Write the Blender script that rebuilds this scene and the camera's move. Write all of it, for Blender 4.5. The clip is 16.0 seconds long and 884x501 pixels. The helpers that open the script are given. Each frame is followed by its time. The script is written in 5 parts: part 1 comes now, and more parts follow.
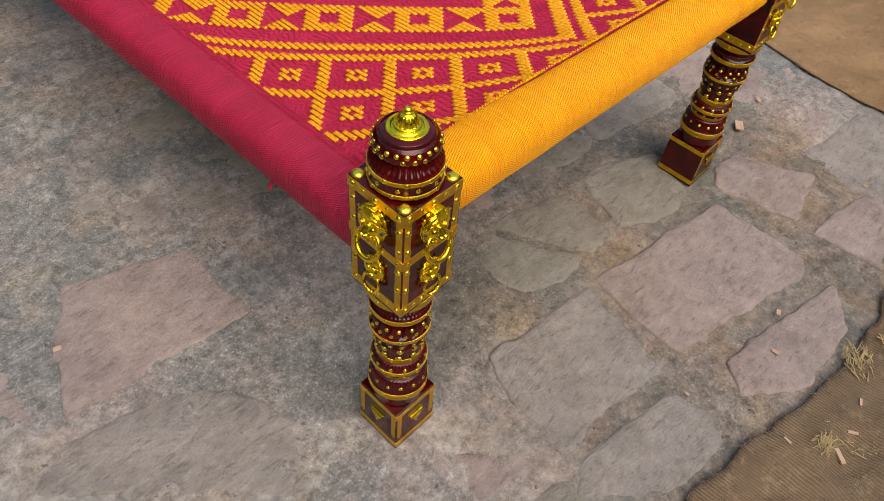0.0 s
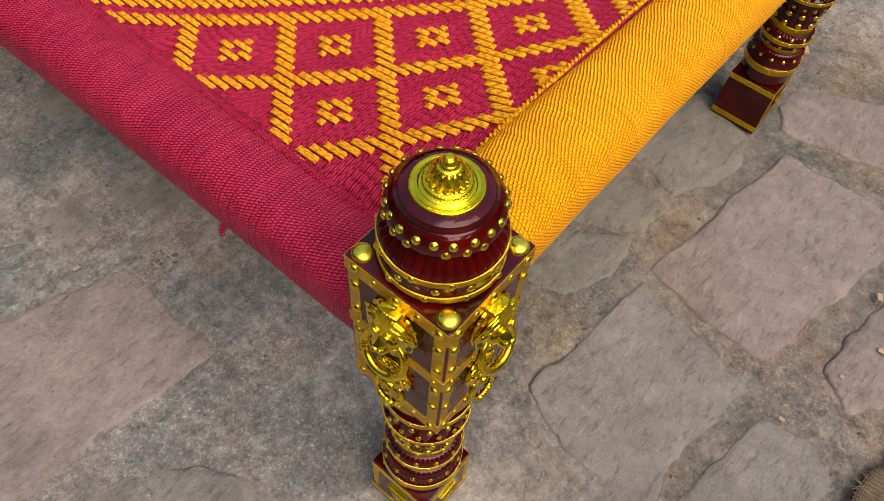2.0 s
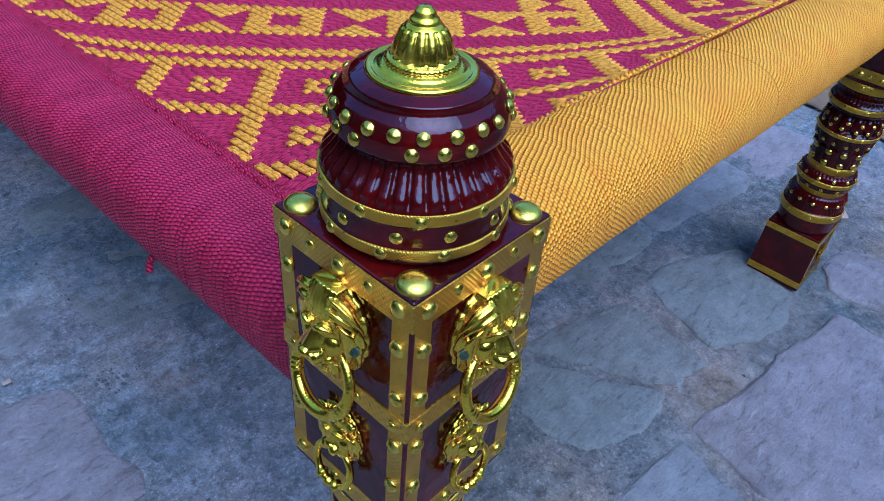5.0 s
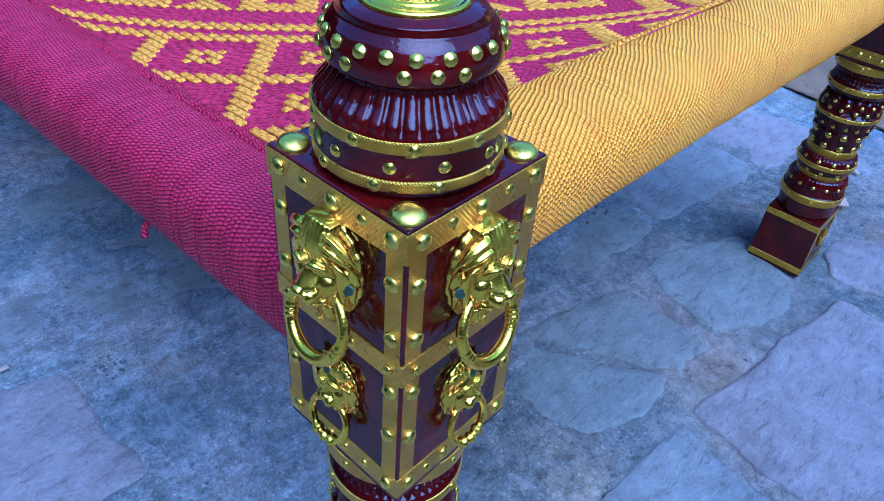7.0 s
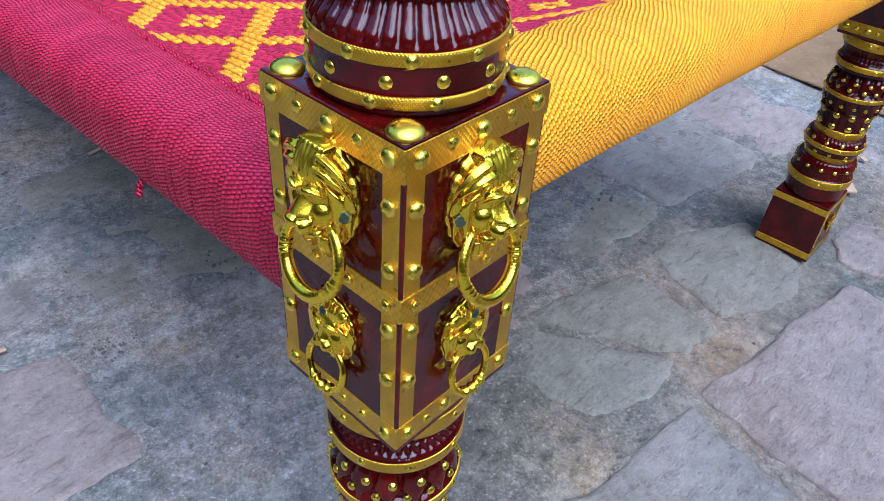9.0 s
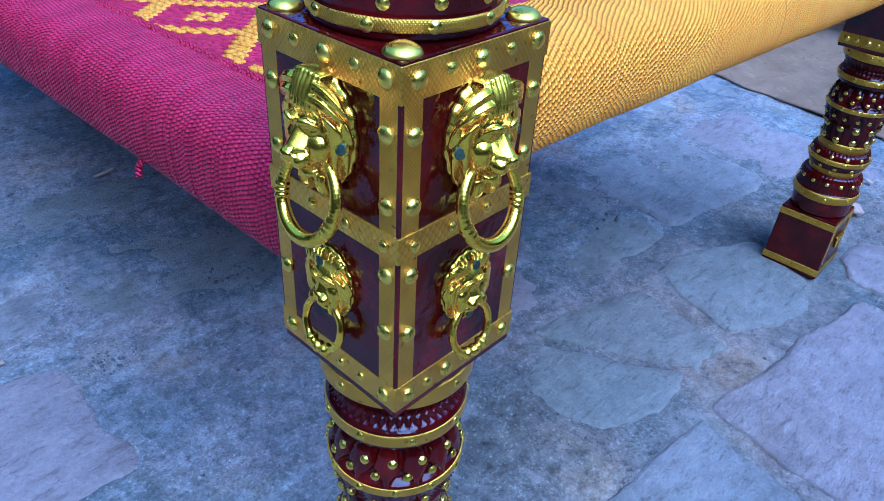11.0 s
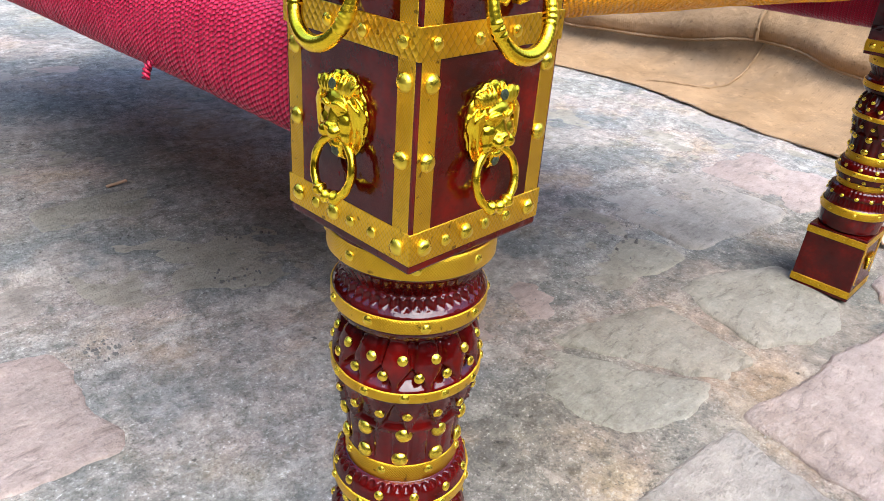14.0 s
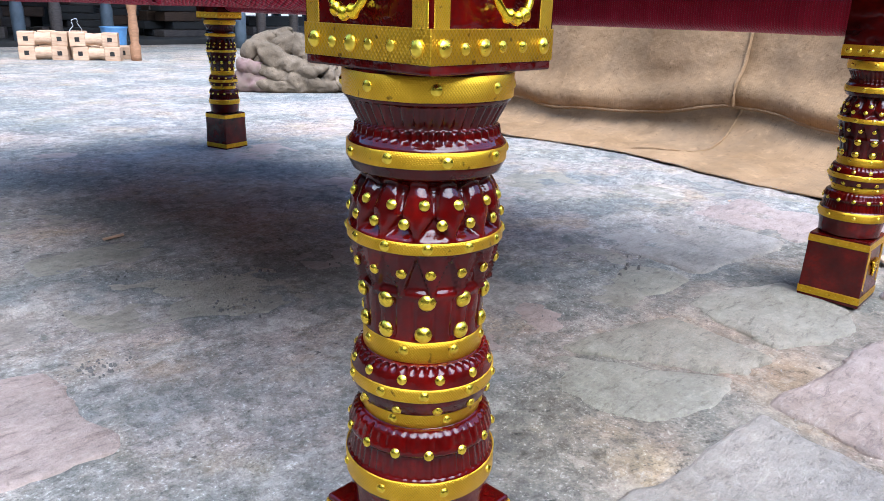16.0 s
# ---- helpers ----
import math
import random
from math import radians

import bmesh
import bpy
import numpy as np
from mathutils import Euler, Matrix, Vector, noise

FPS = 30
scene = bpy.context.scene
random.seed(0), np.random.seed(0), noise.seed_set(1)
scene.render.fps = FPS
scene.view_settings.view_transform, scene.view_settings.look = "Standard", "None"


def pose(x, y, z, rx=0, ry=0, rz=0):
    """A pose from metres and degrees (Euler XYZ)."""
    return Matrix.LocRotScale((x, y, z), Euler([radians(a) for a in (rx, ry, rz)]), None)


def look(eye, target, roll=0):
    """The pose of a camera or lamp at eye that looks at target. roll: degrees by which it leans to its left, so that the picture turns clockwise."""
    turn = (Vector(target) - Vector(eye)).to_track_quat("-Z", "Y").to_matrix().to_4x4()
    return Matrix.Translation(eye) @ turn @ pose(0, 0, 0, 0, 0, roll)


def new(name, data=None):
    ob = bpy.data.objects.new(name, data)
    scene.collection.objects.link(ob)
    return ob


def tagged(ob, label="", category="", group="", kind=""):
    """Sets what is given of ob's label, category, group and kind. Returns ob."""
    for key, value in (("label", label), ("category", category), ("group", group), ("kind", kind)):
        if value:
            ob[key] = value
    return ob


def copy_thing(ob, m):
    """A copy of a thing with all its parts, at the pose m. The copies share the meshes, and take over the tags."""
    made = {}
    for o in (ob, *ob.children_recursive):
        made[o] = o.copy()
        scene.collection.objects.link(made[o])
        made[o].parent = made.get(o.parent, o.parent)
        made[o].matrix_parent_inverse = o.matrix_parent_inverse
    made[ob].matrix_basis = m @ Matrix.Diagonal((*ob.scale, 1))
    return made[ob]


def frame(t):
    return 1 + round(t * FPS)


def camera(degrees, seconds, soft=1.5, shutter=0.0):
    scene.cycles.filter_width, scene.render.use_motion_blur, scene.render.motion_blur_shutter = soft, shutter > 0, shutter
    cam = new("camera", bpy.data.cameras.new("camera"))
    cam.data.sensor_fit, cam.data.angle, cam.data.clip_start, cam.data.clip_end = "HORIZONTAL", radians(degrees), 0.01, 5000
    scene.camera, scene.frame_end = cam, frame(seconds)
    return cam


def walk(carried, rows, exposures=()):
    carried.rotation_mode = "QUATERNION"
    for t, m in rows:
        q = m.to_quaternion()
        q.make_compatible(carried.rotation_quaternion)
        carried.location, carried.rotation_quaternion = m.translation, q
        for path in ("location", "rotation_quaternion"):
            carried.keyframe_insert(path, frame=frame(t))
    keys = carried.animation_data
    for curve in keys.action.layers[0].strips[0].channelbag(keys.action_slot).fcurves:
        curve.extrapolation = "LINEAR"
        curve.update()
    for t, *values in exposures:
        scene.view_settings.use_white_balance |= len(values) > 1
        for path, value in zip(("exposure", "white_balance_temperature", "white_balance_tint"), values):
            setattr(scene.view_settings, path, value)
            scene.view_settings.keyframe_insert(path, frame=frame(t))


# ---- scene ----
cam = camera(62.5, 16.0, 0.6)
PATH = [
    (0, (-0.417, -0.41, 1.129), (0.578, 0.417, -0.396), 5.8),
    (0.5, (-0.343, -0.335, 1.104), (0.602, 0.441, -0.479), 6.8),
    (1, (-0.269, -0.22, 1.071), (0.648, 0.423, -0.586), 8.2),
    (1.5, (-0.228, -0.161, 1.015), (0.654, 0.408, -0.687), 7.6),
    (2, (-0.215, -0.154, 0.971), (0.67, 0.477, -0.707), 5.5),
    (2.5, (-0.202, -0.16, 0.886), (0.795, 0.517, -0.711), 7.9),
    (3, (-0.186, -0.154, 0.832), (0.942, 0.627, -0.623), 7.3),
    (3.5, (-0.182, -0.158, 0.799), (0.976, 0.661, -0.611), 6.7),
    (4, (-0.186, -0.159, 0.787), (0.993, 0.733, -0.56), 6.9),
    (4.5, (-0.19, -0.168, 0.774), (1.018, 0.782, -0.506), 5.9),
    (5, (-0.199, -0.186, 0.764), (0.985, 0.807, -0.505), 5.2),
    (5.2, (-0.203, -0.188, 0.762), (0.973, 0.809, -0.512), 5.1),
    (7.5, (-0.21, -0.202, 0.731), (0.983, 0.803, -0.521), 4.7),
    (8, (-0.213, -0.204, 0.725), (0.956, 0.789, -0.558), 5.3),
    (8.5, (-0.211, -0.21, 0.715), (0.952, 0.782, -0.575), 4.1),
    (9, (-0.213, -0.211, 0.703), (0.977, 0.81, -0.537), 4.3),
    (9.2, (-0.214, -0.213, 0.702), (0.99, 0.814, -0.521), 4.3),
    (11.3, (-0.228, -0.233, 0.653), (1.013, 0.869, -0.463), 3.6),
    (11.5, (-0.23, -0.236, 0.649), (1.017, 0.871, -0.457), 3.7),
    (12, (-0.233, -0.246, 0.627), (0.985, 0.876, -0.495), 3.6),
    (12.5, (-0.235, -0.246, 0.599), (0.988, 0.878, -0.515), 4.4),
    (13, (-0.233, -0.244, 0.577), (1.002, 0.92, -0.481), 4.8),
    (13.5, (-0.241, -0.249, 0.554), (1.033, 0.966, -0.395), 4.5),
    (14, (-0.244, -0.251, 0.543), (1.046, 0.956, -0.396), 4.3),
    (14.5, (-0.258, -0.259, 0.537), (1.045, 0.956, -0.372), 4.1),
    (15, (-0.267, -0.265, 0.513), (1.057, 0.956, -0.356), 3.9),
    (15.5, (-0.272, -0.267, 0.477), (1.056, 1.02, -0.286), 1.4),
    (16, (-0.283, -0.277, 0.407), (1.106, 1.015, -0.229), 1.8),
]
# seconds, stops, kelvin, tint
EXPOSURES = [
    (0.0, 0.98, 6650, 12), (2.0, 0.96, 6750, 12), (3.3, 0.81, 6750, 12), (3.9, 0.73, 6650, 12), (4.0, 0.73, 6450, 12), (4.15, 0.70, 5600, 12), (4.3, 0.74, 4510, 11), (4.45, 0.76, 3840, 11),
    (5.2, 0.80, 3760, 11), (7.2, 1.12, 3320, 11), (7.6, 1.18, 3320, 11), (7.9, 1.28, 3300, 9), (8.3, 1.33, 3340, 9), (8.4, 1.36, 3440, 9), (8.5, 1.38, 3790, 9), (8.6, 1.42, 4700, 9),
    (9.2, 1.48, 4650, 9), (10.2, 1.43, 3970, 12), (11.3, 1.22, 3390, 12), (11.5, 1.22, 3350, 12), (12.0, 1.32, 3350, 12), (12.5, 1.94, 3570, 12), (12.9, 2.01, 3570, 12), (13.0, 2.03, 3570, 12), (13.1, 2.07, 5100, 9),
    (13.4, 2.21, 5750, 9), (14.5, 2.31, 5750, 9), (16.0, 2.23, 5250, 9),
]
walk(cam, [(t, look(eye, target, roll)) for t, eye, target, roll in PATH], EXPOSURES)

# ---------------------------------------------------------------- light
SUN_AZ, SUN_EL = -110.0, 58.0          # degrees, azimuth from +x towards +y
world = bpy.data.worlds.new("sky")
scene.world = world
world.use_nodes = True
wn, wl = world.node_tree.nodes, world.node_tree.links
sky = wn.new("ShaderNodeTexSky")
sky.sky_type = "NISHITA"
sky.sun_disc = False
sky.sun_elevation = radians(SUN_EL)
sky.sun_rotation = radians(90 - SUN_AZ)
sky.air_density, sky.dust_density, sky.ozone_density = 1.0, 1.5, 1.5
wl.new(sky.outputs[0], wn["Background"].inputs[0])
wn["Background"].inputs[1].default_value = 0.15

sun_data = bpy.data.lights.new("sun", "SUN")
sun_data.energy, sun_data.angle, sun_data.color = 1.6, radians(60), (1.0, 0.92, 0.80)
sun = new("sun", sun_data)
sun_dir = Vector((math.cos(radians(SUN_EL)) * math.cos(radians(SUN_AZ)), math.cos(radians(SUN_EL)) * math.sin(radians(SUN_AZ)), math.sin(radians(SUN_EL))))
sun.matrix_world = look(sun_dir * 6, (0, 0, 0))


# ---------------------------------------------------------------- materials
def material(name, rough=0.5, metal=0.0, coat=0.0, spec=0.5):
    m = bpy.data.materials.new(name)
    m.use_nodes = True
    b = m.node_tree.nodes["Principled BSDF"]
    b.inputs["Roughness"].default_value = rough
    b.inputs["Metallic"].default_value = metal
    b.inputs["Coat Weight"].default_value = coat
    b.inputs["Coat Roughness"].default_value = 0.05
    b.inputs["Specular IOR Level"].default_value = spec
    return m, m.node_tree.nodes, m.node_tree.links, b


def coords(n, which="Object"):
    return n.new("ShaderNodeTexCoord").outputs[which]


def noise_tex(n, l, vec, scale, detail=4.0, rough=0.55, distortion=0.0):
    t = n.new("ShaderNodeTexNoise")
    t.inputs["Scale"].default_value = scale
    t.inputs["Detail"].default_value = detail
    t.inputs["Roughness"].default_value = rough
    t.inputs["Distortion"].default_value = distortion
    l.new(vec, t.inputs["Vector"])
    return t.outputs["Fac"]


def ramp(n, l, fac, stops):
    r = n.new("ShaderNodeValToRGB")
    e = r.color_ramp.elements
    while len(e) < len(stops):
        e.new(0.5)
    for el, (p, c) in zip(e, stops):
        el.position = p
        el.color = (*c, 1)
    l.new(fac, r.inputs[0])
    return r.outputs[0]


def mix(n, l, fac, a, b, mode="MIX"):
    x = n.new("ShaderNodeMix")
    x.data_type, x.blend_type = "RGBA", mode
    if isinstance(fac, float):
        x.inputs[0].default_value = fac
    else:
        l.new(fac, x.inputs[0])
    for s, v in ((x.inputs[6], a), (x.inputs[7], b)):
        if isinstance(v, tuple):
            s.default_value = (*v, 1)
        else:
            l.new(v, s)
    return x.outputs[2]


def maths(n, l, op, a, b=0.0):
    x = n.new("ShaderNodeMath")
    x.operation = op
    for s, v in zip(x.inputs, (a, b)):
        if isinstance(v, (int, float)):
            s.default_value = v
        else:
            l.new(v, s)
    return x.outputs[0]


def bump(n, l, b, height, strength=0.3, distance=0.002, under=None):
    x = n.new("ShaderNodeBump")
    x.inputs["Strength"].default_value = strength
    x.inputs["Distance"].default_value = distance
    l.new(height, x.inputs["Height"])
    if under is not None:
        l.new(under, x.inputs["Normal"])
    l.new(x.outputs[0], b.inputs["Normal"])
    return x.outputs[0]


def lacquer_material():
    m, n, l, b = material("maroon lacquer", 0.45, 0.0, 0.8, 0.0)
    v = coords(n)
    big = noise_tex(n, l, v, 26, 4)
    c = ramp(n, l, big, [(0.3, (0.016, 0.0003, 0.0003)), (0.52, (0.052, 0.0009, 0.0006)), (0.75, (0.115, 0.0022, 0.0009))])
    fine = noise_tex(n, l, v, 240, 4, 0.6)
    c = mix(n, l, ramp(n, l, fine, [(0.42, (0, 0, 0)), (0.7, (0.55, 0.55, 0.55))]), c, (0.03, 0.004, 0.003))
    l.new(c, b.inputs["Base Color"])
    x = bump(n, l, b, noise_tex(n, l, v, 160, 3), 0.25, 0.0015)
    x = bump(n, l, b, noise_tex(n, l, v, 42, 2), 0.30, 0.004, x)
    l.new(x, b.inputs["Coat Normal"])
    l.new(ramp(n, l, noise_tex(n, l, v, 90, 4), [(0.4, (0.008,) * 3), (0.8, (0.05,) * 3)]), b.inputs["Coat Roughness"])
    b.inputs["Coat IOR"].default_value = 1.46
    return m


def gold_material(name, lo, hi, rough, grain):
    m, n, l, b = material(name, rough, 1.0)
    v = coords(n)
    f = noise_tex(n, l, v, 120, 4)
    l.new(ramp(n, l, f, [(0.3, lo), (0.65, hi)]), b.inputs["Base Color"])
    l.new(ramp(n, l, noise_tex(n, l, v, 60, 3), [(0.3, (rough * 0.6,) * 3), (0.75, (rough * 1.7,) * 3)]), b.inputs["Roughness"])
    bump(n, l, b, noise_tex(n, l, v, 420, 3), grain, 0.001)
    return m


def strip_material():
    """Embossed brass strip: fine crossed hatching, brown in the hollows and in spots."""
    m, n, l, b = material("embossed brass strip", 0.32, 1.0)
    v = coords(n)
    uv = n.new("ShaderNodeSeparateXYZ")
    l.new(coords(n, "UV"), uv.inputs[0])
    waves = []
    for sign in ("ADD", "SUBTRACT"):
        d = maths(n, l, sign, uv.outputs[0], maths(n, l, "MULTIPLY", uv.outputs[1], 0.8))
        waves.append(maths(n, l, "ABSOLUTE", maths(n, l, "SINE", maths(n, l, "MULTIPLY", d, math.pi / 0.0026))))
    h = maths(n, l, "POWER", maths(n, l, "MULTIPLY", waves[0], waves[1]), 0.6)
    base = ramp(n, l, noise_tex(n, l, v, 55, 4), [(0.3, (0.70, 0.41, 0.016)), (0.7, (0.90, 0.57, 0.03))])
    base = mix(n, l, ramp(n, l, h, [(0.0, (0.45,) * 3), (0.4, (0.0,) * 3)]), base, (0.28, 0.13, 0.018))
    spots = ramp(n, l, noise_tex(n, l, v, 210, 2), [(0.66, (0,) * 3), (0.73, (0.8,) * 3)])
    l.new(mix(n, l, spots, base, (0.16, 0.075, 0.015)), b.inputs["Base Color"])
    bump(n, l, b, h, 0.5, 0.0005)
    return m


def rope_material(name, dark, mid, light, rough, spec, turn, groove_shade=0.42, wander=1.2, slant=3.4, deep=0.0013, tint=0.3, gap=0.6):
    """Two-ply cord. UV: u counts cords across, v is metres along."""
    m, n, l, b = material(name, rough, 0.0, 0.0, spec)
    uv = n.new("ShaderNodeSeparateXYZ")
    l.new(coords(n, "UV"), uv.inputs[0])
    ob = coords(n)
    phase = maths(n, l, "MULTIPLY", maths(n, l, "FRACT", uv.outputs[0]), slant)
    phase = maths(n, l, "ADD", phase, maths(n, l, "MULTIPLY", uv.outputs[1], 2 * math.pi / turn))
    wob = maths(n, l, "MULTIPLY", noise_tex(n, l, ob, 60, 2), wander)
    ply = maths(n, l, "POWER", maths(n, l, "ABSOLUTE", maths(n, l, "SINE", maths(n, l, "MULTIPLY", maths(n, l, "ADD", phase, wob), 0.5))), 0.6)
    var = noise_tex(n, l, ob, 34, 4)
    white = n.new("ShaderNodeTexWhiteNoise")
    white.noise_dimensions = "1D"
    l.new(maths(n, l, "FLOOR", uv.outputs[0]), white.inputs["W"])
    var = maths(n, l, "ADD", maths(n, l, "MULTIPLY", var, 0.8), maths(n, l, "MULTIPLY", white.outputs["Value"], 0.2))
    c = ramp(n, l, var, [(0.3, mid), (0.7, light)])
    # shade of the ply grooves and cord gaps is mixed in as dark colour
    c = mix(n, l, ramp(n, l, ply, [(0.2, (groove_shade,) * 3), (0.7, (0.0,) * 3)]), c, dark)
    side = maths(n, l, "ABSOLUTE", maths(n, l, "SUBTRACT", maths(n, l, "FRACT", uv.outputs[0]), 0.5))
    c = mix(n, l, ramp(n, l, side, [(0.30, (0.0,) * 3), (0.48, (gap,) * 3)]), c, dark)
    fib = noise_tex(n, l, ob, 900, 3)
    c = mix(n, l, ramp(n, l, fib, [(0.45, (0,) * 3), (0.75, (0.35,) * 3)]), c, light)
    l.new(c, b.inputs["Base Color"])
    b.inputs["Specular Tint"].default_value = (*[(q / max(light)) ** tint for q in light], 1)
    b.inputs["Sheen Weight"].default_value = 0.06
    b.inputs["Sheen Tint"].default_value = (*light, 1)
    b.inputs["Sheen Roughness"].default_value = 0.4
    x = bump(n, l, b, fib, 0.15, 0.0006)
    bump(n, l, b, ply, 1.0, deep, x)
    return m


# charcoal marks and painted bed shade on the paving: place, size in metres, depth
SOOT_AND_SHADE = (((0.20, 0.57), 0.09, 0.5), ((0.31, 0.66), 0.12, 0.5), ((-0.012, 0.522), 0.03, 0.7), ((0.05, 0.52), 0.03, 0.5), ((0.80, 0.27), 0.07, 0.35), ((0.13, 0.78), 0.09, 0.4), ((0.02, 0.40), 0.10, 0.35))


def ground_stains(n, l, c, p):
    """Dust, pink sandstone tints, damp grey and grit that run on across stones and joints."""
    pink = noise_tex(n, l, p, 2.6, 5, 0.62)
    c = mix(n, l, ramp(n, l, pink, [(0.44, (0,) * 3), (0.62, (0.80,) * 3)]), c, (0.37, 0.262, 0.218))
    grey = noise_tex(n, l, p, 3.7, 6, 0.66, 0.5)
    c = mix(n, l, ramp(n, l, grey, [(0.47, (0,) * 3), (0.66, (0.60,) * 3)]), c, (0.195, 0.19, 0.178))
    dust = noise_tex(n, l, p, 9.0, 8, 0.75, 0.2)
    c = mix(n, l, ramp(n, l, dust, [(0.54, (0,) * 3), (0.70, (0.55,) * 3)]), c, (0.41, 0.365, 0.315))
    ochre = noise_tex(n, l, p, 5.3, 5, 0.6, 0.4)
    c = mix(n, l, ramp(n, l, ochre, [(0.54, (0,) * 3), (0.70, (0.50,) * 3)]), c, (0.36, 0.27, 0.15))
    dark = noise_tex(n, l, p, 14.0, 8, 0.78, 0.2)
    c = mix(n, l, ramp(n, l, dark, [(0.30, (0.70,) * 3), (0.44, (0,) * 3)]), c, (0.105, 0.095, 0.083))
    grit = noise_tex(n, l, p, 150, 5, 0.75)
    c = mix(n, l, ramp(n, l, grit, [(0.37, (0.62,) * 3), (0.48, (0,) * 3)]), c, (0.12, 0.107, 0.093))
    c = mix(n, l, ramp(n, l, grit, [(0.55, (0,) * 3), (0.66, (0.42,) * 3)]), c, (0.54, 0.49, 0.44))
    blue = noise_tex(n, l, p, 1.9, 8, 0.72, 0.2)
    c = mix(n, l, ramp(n, l, blue, [(0.47, (0,) * 3), (0.62, (0.68,) * 3)]), c, (0.135, 0.138, 0.136))
    brown = noise_tex(n, l, p, 2.7, 8, 0.72, 0.3)
    c = mix(n, l, ramp(n, l, brown, [(0.53, (0,) * 3), (0.63, (0.55,) * 3)]), c, (0.30, 0.205, 0.135))
    scuff = noise_tex(n, l, p, 3.4, 10, 0.80, 0.2)
    c = mix(n, l, ramp(n, l, scuff, [(0.37, (0.72,) * 3), (0.46, (0,) * 3)]), c, (0.115, 0.108, 0.10))
    streak = n.new("ShaderNodeMapping")
    streak.inputs["Rotation"].default_value = (0, 0, 0.5)
    streak.inputs["Scale"].default_value = (1.0, 4.5, 1.0)
    l.new(p, streak.inputs[0])
    smear = noise_tex(n, l, streak.outputs[0], 4.2, 8, 0.72)
    c = mix(n, l, ramp(n, l, smear, [(0.56, (0,) * 3), (0.66, (0.40,) * 3)]), c, (0.42, 0.375, 0.33))
    fleck = noise_tex(n, l, p, 300, 3, 0.65)
    c = mix(n, l, ramp(n, l, fleck, [(0.62, (0,) * 3), (0.69, (0.45,) * 3)]), c, (0.60, 0.55, 0.50))
    c = mix(n, l, ramp(n, l, fleck, [(0.33, (0.5,) * 3), (0.40, (0,) * 3)]), c, (0.075, 0.068, 0.06))
    where = ramp(n, l, noise_tex(n, l, p, 4.5, 5, 0.7), [(0.52, (0,) * 3), (0.64, (1,) * 3)])
    spot = ramp(n, l, noise_tex(n, l, p, 85, 5, 0.7), [(0.36, (0.85,) * 3), (0.44, (0,) * 3)])
    c = mix(n, l, maths(n, l, "MULTIPLY", where, spot), c, (0.07, 0.065, 0.058))
    patch = noise_tex(n, l, p, 2.1, 9, 0.66, 0.15)
    c = mix(n, l, ramp(n, l, patch, [(0.53, (0,) * 3), (0.57, (0.42,) * 3)]), c, (0.36, 0.285, 0.235))
    flake = noise_tex(n, l, p, 6.5, 9, 0.74, 0.2)
    c = mix(n, l, ramp(n, l, flake, [(0.555, (0,) * 3), (0.575, (0.38,) * 3)]), c, (0.40, 0.34, 0.29))
    c = mix(n, l, ramp(n, l, flake, [(0.405, (0.42,) * 3), (0.425, (0,) * 3)]), c, (0.15, 0.137, 0.12))
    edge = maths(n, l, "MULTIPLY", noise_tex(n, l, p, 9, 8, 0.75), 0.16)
    # dark marks, with shade of the bed and rail painted in among them
    for (x, y), size, deep in SOOT_AND_SHADE:
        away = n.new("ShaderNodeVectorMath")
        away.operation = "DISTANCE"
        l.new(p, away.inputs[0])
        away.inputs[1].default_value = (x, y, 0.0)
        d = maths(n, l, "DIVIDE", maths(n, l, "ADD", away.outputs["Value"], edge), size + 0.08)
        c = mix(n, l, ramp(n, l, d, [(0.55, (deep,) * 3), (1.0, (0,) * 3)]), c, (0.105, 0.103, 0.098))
    speck = noise_tex(n, l, p, 62, 3, 0.6)
    c = mix(n, l, ramp(n, l, speck, [(0.27, (0.85,) * 3), (0.33, (0,) * 3)]), c, (0.07, 0.063, 0.055))
    fine = noise_tex(n, l, p, 42, 9, 0.82, 0.2)
    c = mix(n, l, 1.0, c, ramp(n, l, fine, [(0.32, (0.55, 0.56, 0.53)), (0.5, (1.16, 1.20, 1.20)), (0.68, (1.75, 1.81, 1.79))]), "MULTIPLY")
    return c, grit


